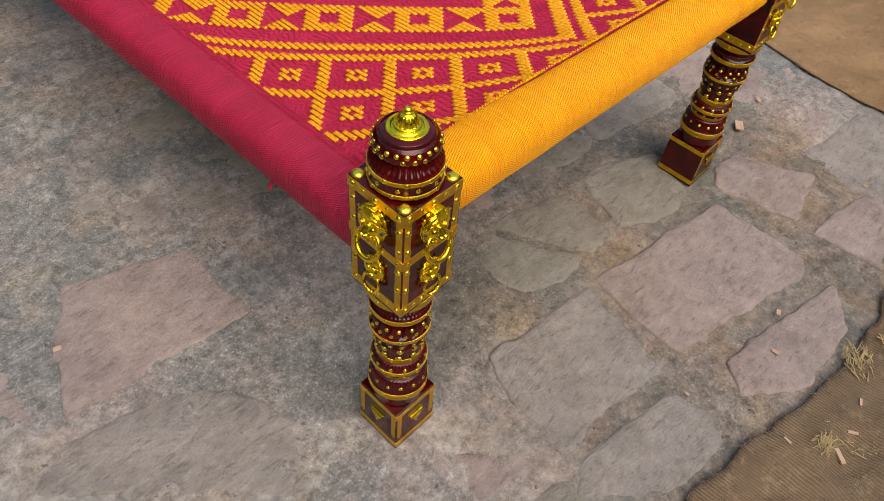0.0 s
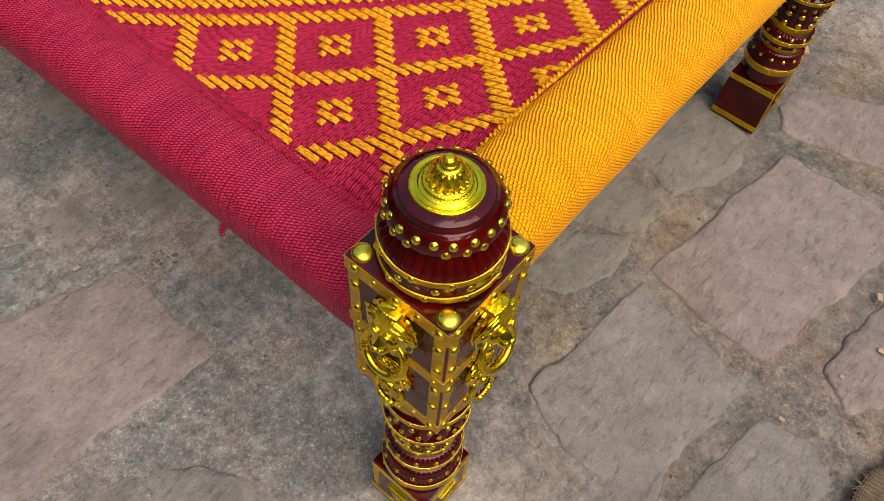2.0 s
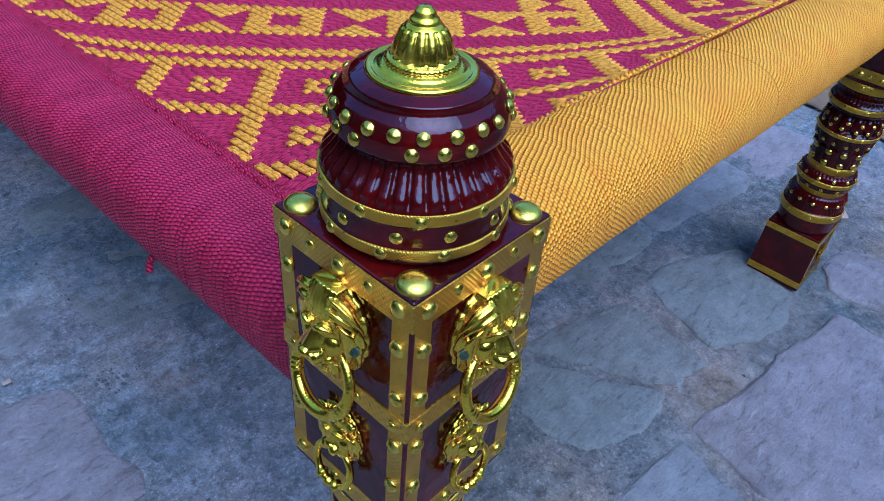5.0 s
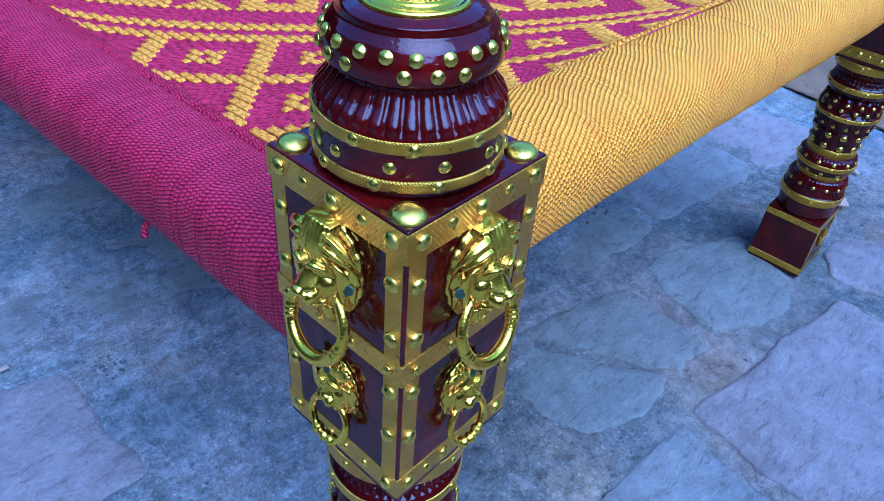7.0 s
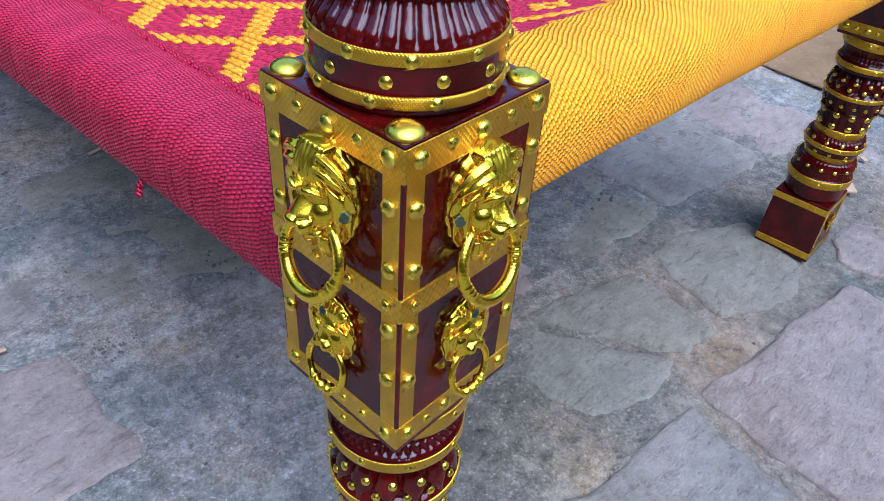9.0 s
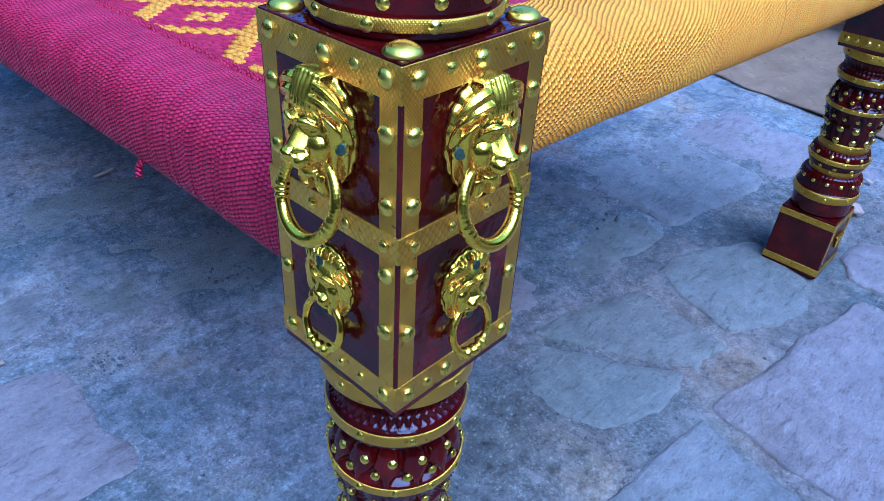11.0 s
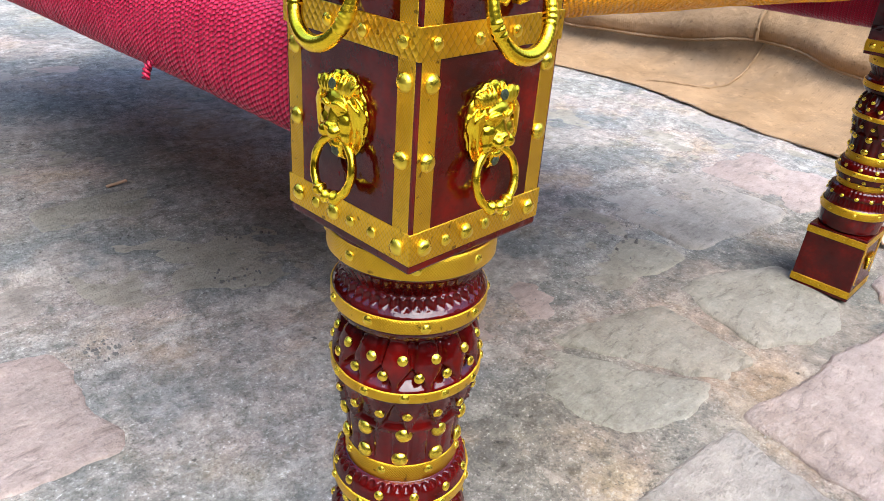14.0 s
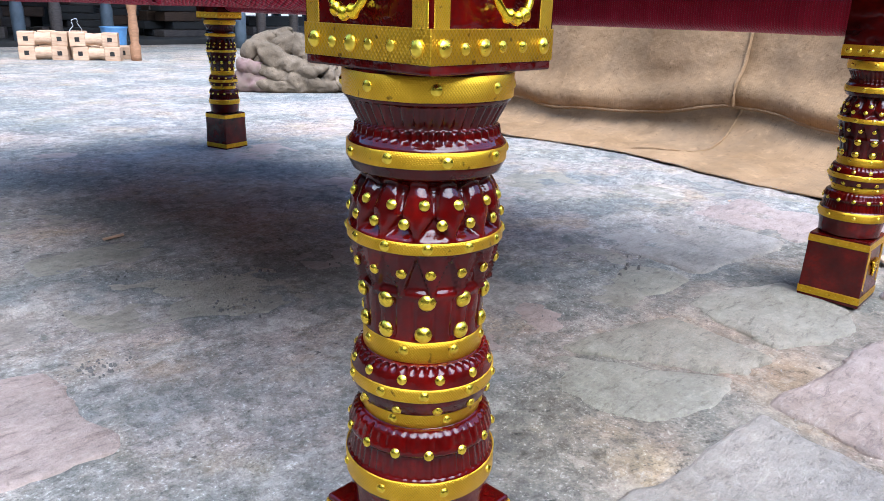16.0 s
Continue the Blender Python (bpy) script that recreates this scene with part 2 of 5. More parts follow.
def stone_material(name, lo, hi):
    """Worn sandstone: its own tint, cleft streaks, pits and pale scuffs under the dust of the yard."""
    m, n, l, b = material(name, 0.9, 0.0, 0.0, 0.12)
    p = n.new("ShaderNodeNewGeometry").outputs["Position"]
    rnd = n.new("ShaderNodeObjectInfo").outputs["Random"]
    tone = ramp(n, l, rnd, [(0.0, lo), (1.0, hi)])
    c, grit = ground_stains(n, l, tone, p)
    mott = noise_tex(n, l, p, 7.5, 8, 0.72, 0.3)
    own = mix(n, l, ramp(n, l, mott, [(0.35, (0,) * 3), (0.65, (1,) * 3)]), tuple(q * 0.80 for q in lo), tuple(q * 1.16 for q in hi))
    c = mix(n, l, 0.70, c, own)
    cleft = n.new("ShaderNodeMapping")
    cleft.inputs["Rotation"].default_value = (0, 0, 0.9)
    cleft.inputs["Scale"].default_value = (1.0, 3.2, 1.0)
    l.new(p, cleft.inputs[0])
    line = noise_tex(n, l, cleft.outputs[0], 26, 7, 0.74, 0.3)
    c = mix(n, l, ramp(n, l, line, [(0.36, (0.55,) * 3), (0.46, (0,) * 3)]), c, tuple(q * 0.45 for q in lo))
    c = mix(n, l, ramp(n, l, line, [(0.56, (0,) * 3), (0.68, (0.45,) * 3)]), c, tuple(min(0.6, q * 1.5) for q in hi))
    pit = noise_tex(n, l, p, 95, 4, 0.7)
    c = mix(n, l, ramp(n, l, pit, [(0.30, (0.45,) * 3), (0.38, (0,) * 3)]), c, tuple(q * 0.50 for q in lo))
    l.new(c, b.inputs["Base Color"])
    x = bump(n, l, b, line, 0.8, 0.010)
    x = bump(n, l, b, pit, 0.5, 0.003, x)
    bump(n, l, b, grit, 1.0, 0.0045, x)
    return m


def dirt_material():
    m, n, l, b = material("packed dirt and mortar", 0.95, 0.0, 0.0, 0.06)
    p = n.new("ShaderNodeNewGeometry").outputs["Position"]
    base = ramp(n, l, noise_tex(n, l, p, 6, 6, 0.65), [(0.3, (0.165, 0.145, 0.122)), (0.6, (0.215, 0.188, 0.16)), (0.8, (0.265, 0.225, 0.19))])
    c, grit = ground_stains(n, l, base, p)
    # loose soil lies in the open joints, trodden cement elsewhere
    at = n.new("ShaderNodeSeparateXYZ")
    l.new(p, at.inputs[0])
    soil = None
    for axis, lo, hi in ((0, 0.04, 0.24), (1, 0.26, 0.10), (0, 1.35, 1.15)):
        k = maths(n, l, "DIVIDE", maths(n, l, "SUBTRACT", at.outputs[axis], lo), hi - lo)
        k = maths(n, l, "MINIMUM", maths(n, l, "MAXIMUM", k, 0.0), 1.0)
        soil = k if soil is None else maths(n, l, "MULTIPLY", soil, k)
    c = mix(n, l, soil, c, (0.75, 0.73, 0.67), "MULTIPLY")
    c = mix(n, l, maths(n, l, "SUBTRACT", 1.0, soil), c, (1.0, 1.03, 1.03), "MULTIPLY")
    l.new(c, b.inputs["Base Color"])
    x = bump(n, l, b, noise_tex(n, l, p, 48, 6, 0.7), 0.7, 0.007)
    bump(n, l, b, grit, 1.0, 0.0045, x)
    return m


def burlap_material(name, lo, hi, stain=0.7, rib=1.0):
    """Coarse trodden jute: uneven ribs one way, finer threads the other, stains and worn pale patches."""
    m, n, l, b = material(name, 0.95, 0.0, 0.0, 0.1)
    v = coords(n, "UV")
    ob = coords(n)
    sp = n.new("ShaderNodeSeparateXYZ")
    l.new(v, sp.inputs[0])
    w = noise_tex(n, l, ob, 9, 4)
    th = []
    for k, size in ((0, 0.0062), (1, 0.0034)):
        ph = maths(n, l, "ADD", maths(n, l, "MULTIPLY", sp.outputs[k], 2 * math.pi / size), maths(n, l, "MULTIPLY", w, 14.0))
        th.append(maths(n, l, "SINE", ph))
    h = maths(n, l, "ADD", maths(n, l, "MULTIPLY", th[0], 0.7), maths(n, l, "MULTIPLY", th[1], 0.3))
    h = maths(n, l, "MULTIPLY", h, ramp(n, l, noise_tex(n, l, ob, 14, 5, 0.7), [(0.35, (0.15,) * 3), (0.65, (1.0,) * 3)]))
    c = ramp(n, l, noise_tex(n, l, ob, 5, 6, 0.7), [(0.3, lo), (0.7, hi)])
    c = mix(n, l, ramp(n, l, h, [(0.0, (0.55 * rib,) * 3), (0.45, (0.0,) * 3)]), c, tuple(q * 0.5 for q in lo))
    worn = noise_tex(n, l, ob, 24, 8, 0.8)
    c = mix(n, l, ramp(n, l, worn, [(0.54, (0,) * 3), (0.68, (0.5,) * 3)]), c, tuple(min(0.6, q * 1.45) for q in hi))
    st = noise_tex(n, l, ob, 3.1, 6, 0.75)
    c = mix(n, l, ramp(n, l, st, [(0.48, (0,) * 3), (0.64, (stain,) * 3)]), c, (0.12, 0.090, 0.058))
    dirt = noise_tex(n, l, ob, 60, 6, 0.8)
    c = mix(n, l, ramp(n, l, dirt, [(0.34, (0.6,) * 3), (0.44, (0,) * 3)]), c, tuple(q * 0.4 for q in lo))
    l.new(c, b.inputs["Base Color"])
    x = bump(n, l, b, noise_tex(n, l, ob, 40, 5), 0.6, 0.008)
    bump(n, l, b, h, 0.7 * rib, 0.0018, x)
    return m


def wood_material(name, lo, hi, rough=0.7):
    m, n, l, b = material(name, rough, 0.0, 0.0, 0.3)
    v = coords(n)
    mp = n.new("ShaderNodeMapping")
    mp.inputs["Scale"].default_value = (4, 40, 40)
    l.new(v, mp.inputs[0])
    g = noise_tex(n, l, mp.outputs[0], 2.5, 5, 0.6, 0.6)
    c = ramp(n, l, g, [(0.3, lo), (0.7, hi)])
    c = mix(n, l, ramp(n, l, noise_tex(n, l, v, 9, 3), [(0.55, (0,) * 3), (0.75, (0.5,) * 3)]), c, tuple(q * 0.5 for q in lo))
    l.new(c, b.inputs["Base Color"])
    bump(n, l, b, g, 0.3, 0.002)
    return m


def plain_material(name, lo, hi, rough=0.6, metal=0.0, scale=12.0):
    m, n, l, b = material(name, rough, metal)
    v = coords(n)
    l.new(ramp(n, l, noise_tex(n, l, v, scale, 5), [(0.3, lo), (0.7, hi)]), b.inputs["Base Color"])
    bump(n, l, b, noise_tex(n, l, v, scale * 6, 4), 0.25, 0.003)
    return m


LACQUER = lacquer_material()
GOLD = gold_material("polished brass", (0.86, 0.56, 0.012), (0.98, 0.72, 0.03), 0.20, 0.06)
STUD = gold_material("brass stud", (0.74, 0.52, 0.03), (0.96, 0.75, 0.08), 0.30, 0.15)
STRIP = strip_material()
STEEL = plain_material("screw steel", (0.02, 0.028, 0.012), (0.06, 0.075, 0.035), 0.42, 0.0, 200)
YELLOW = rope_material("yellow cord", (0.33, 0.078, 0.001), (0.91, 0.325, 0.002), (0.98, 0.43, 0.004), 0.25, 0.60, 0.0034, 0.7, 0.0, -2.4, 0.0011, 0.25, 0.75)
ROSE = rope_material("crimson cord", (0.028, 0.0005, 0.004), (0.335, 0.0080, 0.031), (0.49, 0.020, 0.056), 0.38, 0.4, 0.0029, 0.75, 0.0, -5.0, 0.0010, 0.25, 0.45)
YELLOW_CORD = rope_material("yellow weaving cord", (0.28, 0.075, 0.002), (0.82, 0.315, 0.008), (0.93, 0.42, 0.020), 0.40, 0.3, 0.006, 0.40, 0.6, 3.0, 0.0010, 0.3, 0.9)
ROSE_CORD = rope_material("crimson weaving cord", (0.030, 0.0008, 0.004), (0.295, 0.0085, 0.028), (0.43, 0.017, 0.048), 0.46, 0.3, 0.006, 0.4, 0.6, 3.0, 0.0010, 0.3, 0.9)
STONE = stone_material("grey flagstone", (0.295, 0.262, 0.220), (0.370, 0.322, 0.268))
STONE_PINK = stone_material("pinkish flagstone", (0.345, 0.268, 0.226), (0.435, 0.334, 0.282))
STONE_OLIVE = stone_material("olive-grey flagstone", (0.250, 0.228, 0.174), (0.330, 0.296, 0.228))
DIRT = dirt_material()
SACKING = burlap_material("burlap", (0.190, 0.116, 0.056), (0.310, 0.198, 0.104), 0.3, 0.2)
SACKING_WORN = burlap_material("trodden burlap", (0.135, 0.092, 0.052), (0.27, 0.185, 0.105))
SACKING_PALE = burlap_material("pale sacking", (0.15, 0.122, 0.094), (0.27, 0.222, 0.176), 0.3, 0.1)
SACKING_HEAP = burlap_material("grey-brown sacking", (0.115, 0.088, 0.058), (0.195, 0.150, 0.104), 0.6, 0.6)
PINE = wood_material("raw pale wood", (0.36, 0.22, 0.13), (0.56, 0.39, 0.25))
BARK = wood_material("brown wood", (0.20, 0.10, 0.05), (0.34, 0.18, 0.09))
# shed boards: the dimness inside is put into this near-black colour
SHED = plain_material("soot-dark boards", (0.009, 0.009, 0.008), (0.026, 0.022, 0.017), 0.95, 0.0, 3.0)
BLUE = plain_material("faded blue paint", (0.035, 0.05, 0.06), (0.08, 0.10, 0.12), 0.6)
TUB_BLUE = plain_material("blue plastic", (0.07, 0.16, 0.30), (0.11, 0.24, 0.42), 0.4)
BARK_DARK = wood_material("dark brown wood", (0.03, 0.017, 0.009), (0.07, 0.038, 0.02))
PALE_WIRE = plain_material("pale wire", (0.35, 0.36, 0.36), (0.5, 0.5, 0.5), 0.5)
GREY_WOOD = wood_material("weathered wood", (0.04, 0.032, 0.026), (0.09, 0.072, 0.06))
GREEN = plain_material("dark green paint", (0.02, 0.06, 0.045), (0.04, 0.09, 0.07), 0.6)


# ---------------------------------------------------------------- mesh tools
def mesh_of(name, verts, faces, smooth=True, uv=None):
    me = bpy.data.meshes.new(name)
    me.from_pydata([tuple(map(float, v)) for v in verts], [], [tuple(map(int, f)) for f in faces])
    if smooth:
        me.polygons.foreach_set("use_smooth", [True] * len(me.polygons))
    if uv is not None:
        lay = me.uv_layers.new(name="UVMap")
        idx = np.empty(len(me.loops), dtype=np.int32)
        me.loops.foreach_get("vertex_index", idx)
        lay.data.foreach_set("uv", np.asarray(uv, dtype=np.float32)[idx].ravel())
    me.update()
    return me


def grid(P, close_v=False, cap=False):
    """Vertices and quads of an n x m sheet of points."""
    n, m = P.shape[:2]
    V = P.reshape(-1, 3)
    a = np.arange(n * m).reshape(n, m)
    b = np.roll(a, -1, axis=1)
    if not close_v:
        a0, b0, c0, d0 = a[:-1, :-1], a[:-1, 1:], a[1:, 1:], a[1:, :-1]
    else:
        a0, b0, c0, d0 = a[:-1], b[:-1], b[1:], a[1:]
    F = np.stack([a0.ravel(), b0.ravel(), c0.ravel(), d0.ravel()], axis=1).tolist()
    if cap:
        F.append(list(a[0][::-1]))
        F.append(list(a[-1]))
    return V, F


def merged(pieces):
    """Joins (verts, faces) pairs."""
    V, F, k = [], [], 0
    for v, f in pieces:
        V.extend(map(tuple, v))
        F.extend([tuple(i + k for i in q) for q in f])
        k += len(v)
    return V, F


def part(name, me, mat, parent=None, label="", m=None):
    ob = new(name, me)
    if mat is not None and not me.materials:
        me.materials.append(mat)
    ob.parent = parent
    if m is not None:
        ob.matrix_basis = m
    if label:
        tagged(ob, label)
    return ob


def thing(name, label, category, group="", kind="", m=None):
    ob = new(name)
    ob.empty_display_size = 0.05
    if m is not None:
        ob.matrix_basis = m
    return tagged(ob, label, category, group, kind)


def box(x0, x1, y0, y1, z0, z1, bev=0.0, seg=2):
    """A bevelled box as (verts, faces)."""
    bm = bmesh.new()
    bmesh.ops.create_cube(bm, size=1.0)
    for v in bm.verts:
        v.co = Vector((x0 + (v.co.x + 0.5) * (x1 - x0), y0 + (v.co.y + 0.5) * (y1 - y0), z0 + (v.co.z + 0.5) * (z1 - z0)))
    if bev:
        bmesh.ops.bevel(bm, geom=bm.edges[:], offset=bev, segments=seg, affect="EDGES", profile=0.5)
    bm.verts.index_update()
    V = [v.co.copy() for v in bm.verts]
    F = [[v.index for v in f.verts] for f in bm.faces]
    bm.free()
    return V, F


def lathe(profile, seg, mod=None, step=0.0009):
    """A turned shape about z from (z, r) rows; mod(z, r, angles) gives the radii of a ring."""
    zs, rs = [], []
    for (z0, r0), (z1, r1) in zip(profile[:-1], profile[1:]):
        k = max(1, int(math.hypot(z1 - z0, r1 - r0) / step))
        for i in range(k):
            zs.append(z0 + (z1 - z0) * i / k)
            rs.append(r0 + (r1 - r0) * i / k)
    zs.append(profile[-1][0])
    rs.append(profile[-1][1])
    th = np.linspace(0, 2 * math.pi, seg, endpoint=False)
    P = np.zeros((len(zs), seg, 3))
    for i, (z, r) in enumerate(zip(zs, rs)):
        R = np.full(seg, r) if mod is None else mod(z, r, th)
        P[i, :, 0], P[i, :, 1], P[i, :, 2] = R * np.cos(th), R * np.sin(th), z
    return grid(P, close_v=True, cap=True)


def at_angle(r, th, z, tilt=0.0):
    """A pose on a turned surface: local z points outwards."""
    out = Vector((math.cos(th) * math.cos(tilt), math.sin(th) * math.cos(tilt), math.sin(tilt)))
    q = out.to_track_quat("Z", "Y")
    return Matrix.Translation((r * math.cos(th), r * math.sin(th), z)) @ q.to_matrix().to_4x4()


def dome_mesh(name, r, h, seg=12, rings=3):
    rows = [(-0.0006, r), (0.0004, r)] + [(h * math.sin(a), r * math.cos(a)) for a in np.linspace(0.25, 1.45, rings)] + [(h, r * 0.02)]
    th = np.linspace(0, 2 * math.pi, seg, endpoint=False)
    P = np.zeros((len(rows), seg, 3))
    for i, (z, q) in enumerate(rows):
        P[i, :, 0], P[i, :, 1], P[i, :, 2] = q * np.cos(th), q * np.sin(th), z
    return mesh_of(name, *grid(P, close_v=True, cap=True))


# ---------------------------------------------------------------- ground
def spread(lo, hi, step):
    """Coordinates with an even fine stretch from lo to hi and ever longer steps out to the horizon."""
    out = np.geomspace(step, 900, 26)
    return np.concatenate([lo - out[::-1], np.arange(lo, hi, step), hi + out])


GX, GY = np.meshgrid(spread(-0.9, 1.9, 0.012), spread(-0.9, 2.4, 0.012), indexing="ij")
GZ = np.zeros_like(GX)
for i in range(GX.shape[0]):
    for j in range(GX.shape[1]):
        x, y = GX[i, j], GY[i, j]
        if -1 < x < 2 and -1 < y < 2.5:
            GZ[i, j] = 0.0042 * noise.noise(Vector((x * 7, y * 7, 0))) + 0.0030 * noise.noise(Vector((x * 19, y * 19, 3))) + 0.0016 * noise.noise(Vector((x * 47, y * 47, 6)))
OPEN = (0.5 + 0.5 * np.tanh((GX - 0.12) * 7)) * (0.5 + 0.5 * np.tanh((0.26 - GY) * 9)) * (0.5 + 0.5 * np.tanh((1.35 - GX) * 7))
GP = np.stack([GX, GY, GZ * 1.15 - 0.0044 * OPEN + 0.0012 * (1 - OPEN)], axis=2)
GV, GF = grid(GP)
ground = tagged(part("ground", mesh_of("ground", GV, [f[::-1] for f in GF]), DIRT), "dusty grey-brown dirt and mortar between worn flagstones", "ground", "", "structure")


# ---------------------------------------------------------------- the charpoy: legs
HALF = 0.0455          # half the width of the square block
WIDE, LONG = 0.911, 1.62
charpoy = thing("charpoy", "rope-strung charpoy bed in crimson and yellow on lacquered brass-studded legs", "bed")

SHAFT = [
    (0.104, 0.030), (0.110, 0.0415), (0.122, 0.0425), (0.1345, 0.0445), (0.136, 0.0455), (0.149, 0.0455),
    (0.150, 0.0440), (0.1640, 0.0415), (0.1650, 0.0438), (0.1680, 0.0440), (0.1760, 0.0412), (0.1780, 0.0385),
    (0.1790, 0.0352), (0.1880, 0.0352), (0.1890, 0.0385), (0.1960, 0.0415), (0.1990, 0.0422), (0.2070, 0.0422),
    (0.2120, 0.0410), (0.2150, 0.0398), (0.2185, 0.0385), (0.2195, 0.0345), (0.2330, 0.0345), (0.2460, 0.0350),
    (0.2580, 0.0362), (0.2640, 0.0385), (0.2720, 0.0406), (0.2850, 0.0432), (0.2920, 0.0432), (0.2990, 0.0428),
    (0.3080, 0.0415), (0.3150, 0.0392), (0.3200, 0.0360), (0.3220, 0.0362), (0.3240, 0.0405), (0.3290, 0.0430),
    (0.3390, 0.0430), (0.3420, 0.0405), (0.3430, 0.0400), (0.3475, 0.0394), (0.3485, 0.0372), (0.3610, 0.0436),
    (0.3615, 0.0445), (0.3630, 0.0449), (0.3760, 0.0449), (0.3820, 0.0430),
]


def flutes(th, n, depth, sharp=0.5):
    return depth * np.abs(np.sin(th * n / 2)) ** sharp - depth


def shaft_mod(z, r, th):
    R = np.full(len(th), r)
    if 0.1500 < z < 0.1640:
        R = R + flutes(th, 52, 0.0016)
    elif 0.1680 < z < 0.1775:
        R = R + flutes(th, 44, 0.0018, 0.35)
    elif 0.2150 < z < 0.2186 or 0.3425 < z < 0.3478:
        R = R + np.where(np.sin(th * 46) > 0.25, 0.0, -0.0026)
    elif 0.3486 < z < 0.3610:
        R = R + flutes(th, 44, 0.0030, 0.4)
    elif 0.2925 < z < 0.3215:
        # petals: pointed below, long and tapering above, with flat hollows between them
        k = (z - 0.2925) / 0.029
        tri = np.abs(((th * 14 / (2 * math.pi)) % 1.0) * 2 - 1)
        half = k / 0.42 if k < 0.42 else 1 - 0.42 * (k - 0.42) / 0.58
        inside = 1 / (1 + np.exp((tri - half * 0.92) * 22))
        fade = min(1.0, 6 * k, 8 * (1 - k))
        rim = np.exp(-((tri - half * 0.92) / 0.09) ** 2)
        R = R - fade * (0.0056 * (1 - inside) + 0.0022 * inside * (tri / max(half, 0.15)) ** 2 - 0.0016 * rim)
    elif 0.2600 < z < 0.2845:
        # a zigzag of raised triangles, points down, with a ridge along each
        k = (z - 0.2600) / 0.0245
        tri = np.abs(((th * 14 / (2 * math.pi) + 0.5) % 1.0) * 2 - 1)
        inside = 1 / (1 + np.exp((tri - k) * 20))
        ridge = np.exp(-((tri - k) / 0.065) ** 2)
        R = R - 0.0040 * (1 - inside) * min(1, 6 * k) + 0.0030 * ridge - 0.0014 * inside * tri
    elif 0.2330 < z < 0.2580:
        R = R + flutes(th, 20, 0.0016, 0.35)
    return R


DOME = [
    (0.562, 0.040), (0.565, 0.0432), (0.568, 0.0442), (0.5735, 0.0442), (0.5745, 0.0436), (0.5855, 0.0436), (0.5865, 0.0442), (0.5930, 0.0442),
    (0.5945, 0.0432), (0.5962, 0.0440), (0.5985, 0.0428), (0.6030, 0.0388), (0.6075, 0.0356), (0.6105, 0.0340), (0.6118, 0.0345), (0.6125, 0.0368), (0.6145, 0.0388),
    (0.6190, 0.0396), (0.6250, 0.0390), (0.6310, 0.0366), (0.6350, 0.0334), (0.6362, 0.0318), (0.6366, 0.0322), (0.6378, 0.0306), (0.6382, 0.0308),
    (0.6400, 0.0270), (0.6412, 0.0230), (0.6418, 0.0050),
]


DOME = [(z, r * 0.965) if z < 0.611 else (0.611 + (z - 0.611) * 0.85, r * 0.975) for z, r in DOME]
DOME = [(0.5642 + (z - 0.5642) * 0.965, r) for z, r in DOME]


def dome_mod(z, r, th):
    z = 0.5642 + (z - 0.5642) / 0.965
    if 0.5955 < z < 0.6098:
        k = (z - 0.5955) / 0.0143
        return r + flutes(th, 36, 0.0044 * (1 - 0.3 * k), 0.24)
    return np.full(len(th), r)


FINIAL = [
    (0.6400, 0.0205), (0.6405, 0.0228), (0.6414, 0.0234), (0.6424, 0.0230), (0.6430, 0.0221), (0.6428, 0.0208), (0.6425, 0.0200), (0.6432, 0.0180), (0.6440, 0.0172), (0.6446, 0.0160), (0.6447, 0.0150),
    (0.6450, 0.0152), (0.6462, 0.0152), (0.6470, 0.0146), (0.6474, 0.0131), (0.6500, 0.0128), (0.6530, 0.0121), (0.6560, 0.0110), (0.6590, 0.0094), (0.6612, 0.0074),
    (0.6622, 0.0060), (0.6628, 0.0062), (0.6638, 0.0058), (0.6650, 0.0048), (0.6672, 0.0040), (0.6690, 0.0024), (0.6694, 0.0003),
]


FINIAL = [(z - 0.0072 - 0.10 * max(0, z - 0.6475), r) for z, r in FINIAL]


def finial_mod(z, r, th):
    z += 0.0072
    if 0.6474 < z < 0.6592:
        return r * (1 + 0.15 * (np.abs(np.sin(th * 7)) ** 0.6 - 1))
    if 0.6448 < z < 0.6470:
        return r + 0.0005 * np.sin(th * 44)
    if 0.6431 < z < 0.6445 and r < 0.0185:
        return r + 0.0004 * np.sin(th * 60)
    return np.full(len(th), r)


def band_mesh(name, z0, z1, r0, r1=None, t=0.0007, ragged=False):
    """A thin brass hoop round the turned leg, a little uneven."""
    r1 = r0 if r1 is None else r1
    th = np.linspace(0, 2 * math.pi, 96, endpoint=False)
    k = 0.0003
    rows = [(z0, r0 - 0.001), (z0, r0 + t - k), (z0 + k, r0 + t), ((z0 * 2 + z1) / 3, r0 * 2 / 3 + r1 / 3 + t), ((z0 + 2 * z1) / 3, r0 / 3 + r1 * 2 / 3 + t), (z1 - k, r1 + t), (z1, r1 + t - k), (z1, r1 - 0.001)]
    P = np.zeros((len(rows), 96, 3))
    for i, (z, r) in enumerate(rows):
        w = 0.00020 * np.sin(3 * th + z0 * 900) + 0.00008 * np.sin(11 * th + z0 * 400)
        e = w * (1.0 if i not in (3, 4) else 0)
        if ragged and i >= 5:
            e = e + 0.0010 * np.sin(th * 17) * np.sin(th * 5 + 1) - 0.0006
        P[i, :, 0], P[i, :, 1], P[i, :, 2] = (r + w) * np.cos(th), (r + w) * np.sin(th), z + e
    uv = np.stack([np.tile(th * r0 * 1.7, len(rows)), P[:, :, 2].ravel() * 1.7], 1)
    return mesh_of(name, *grid(P, close_v=True), True, uv)


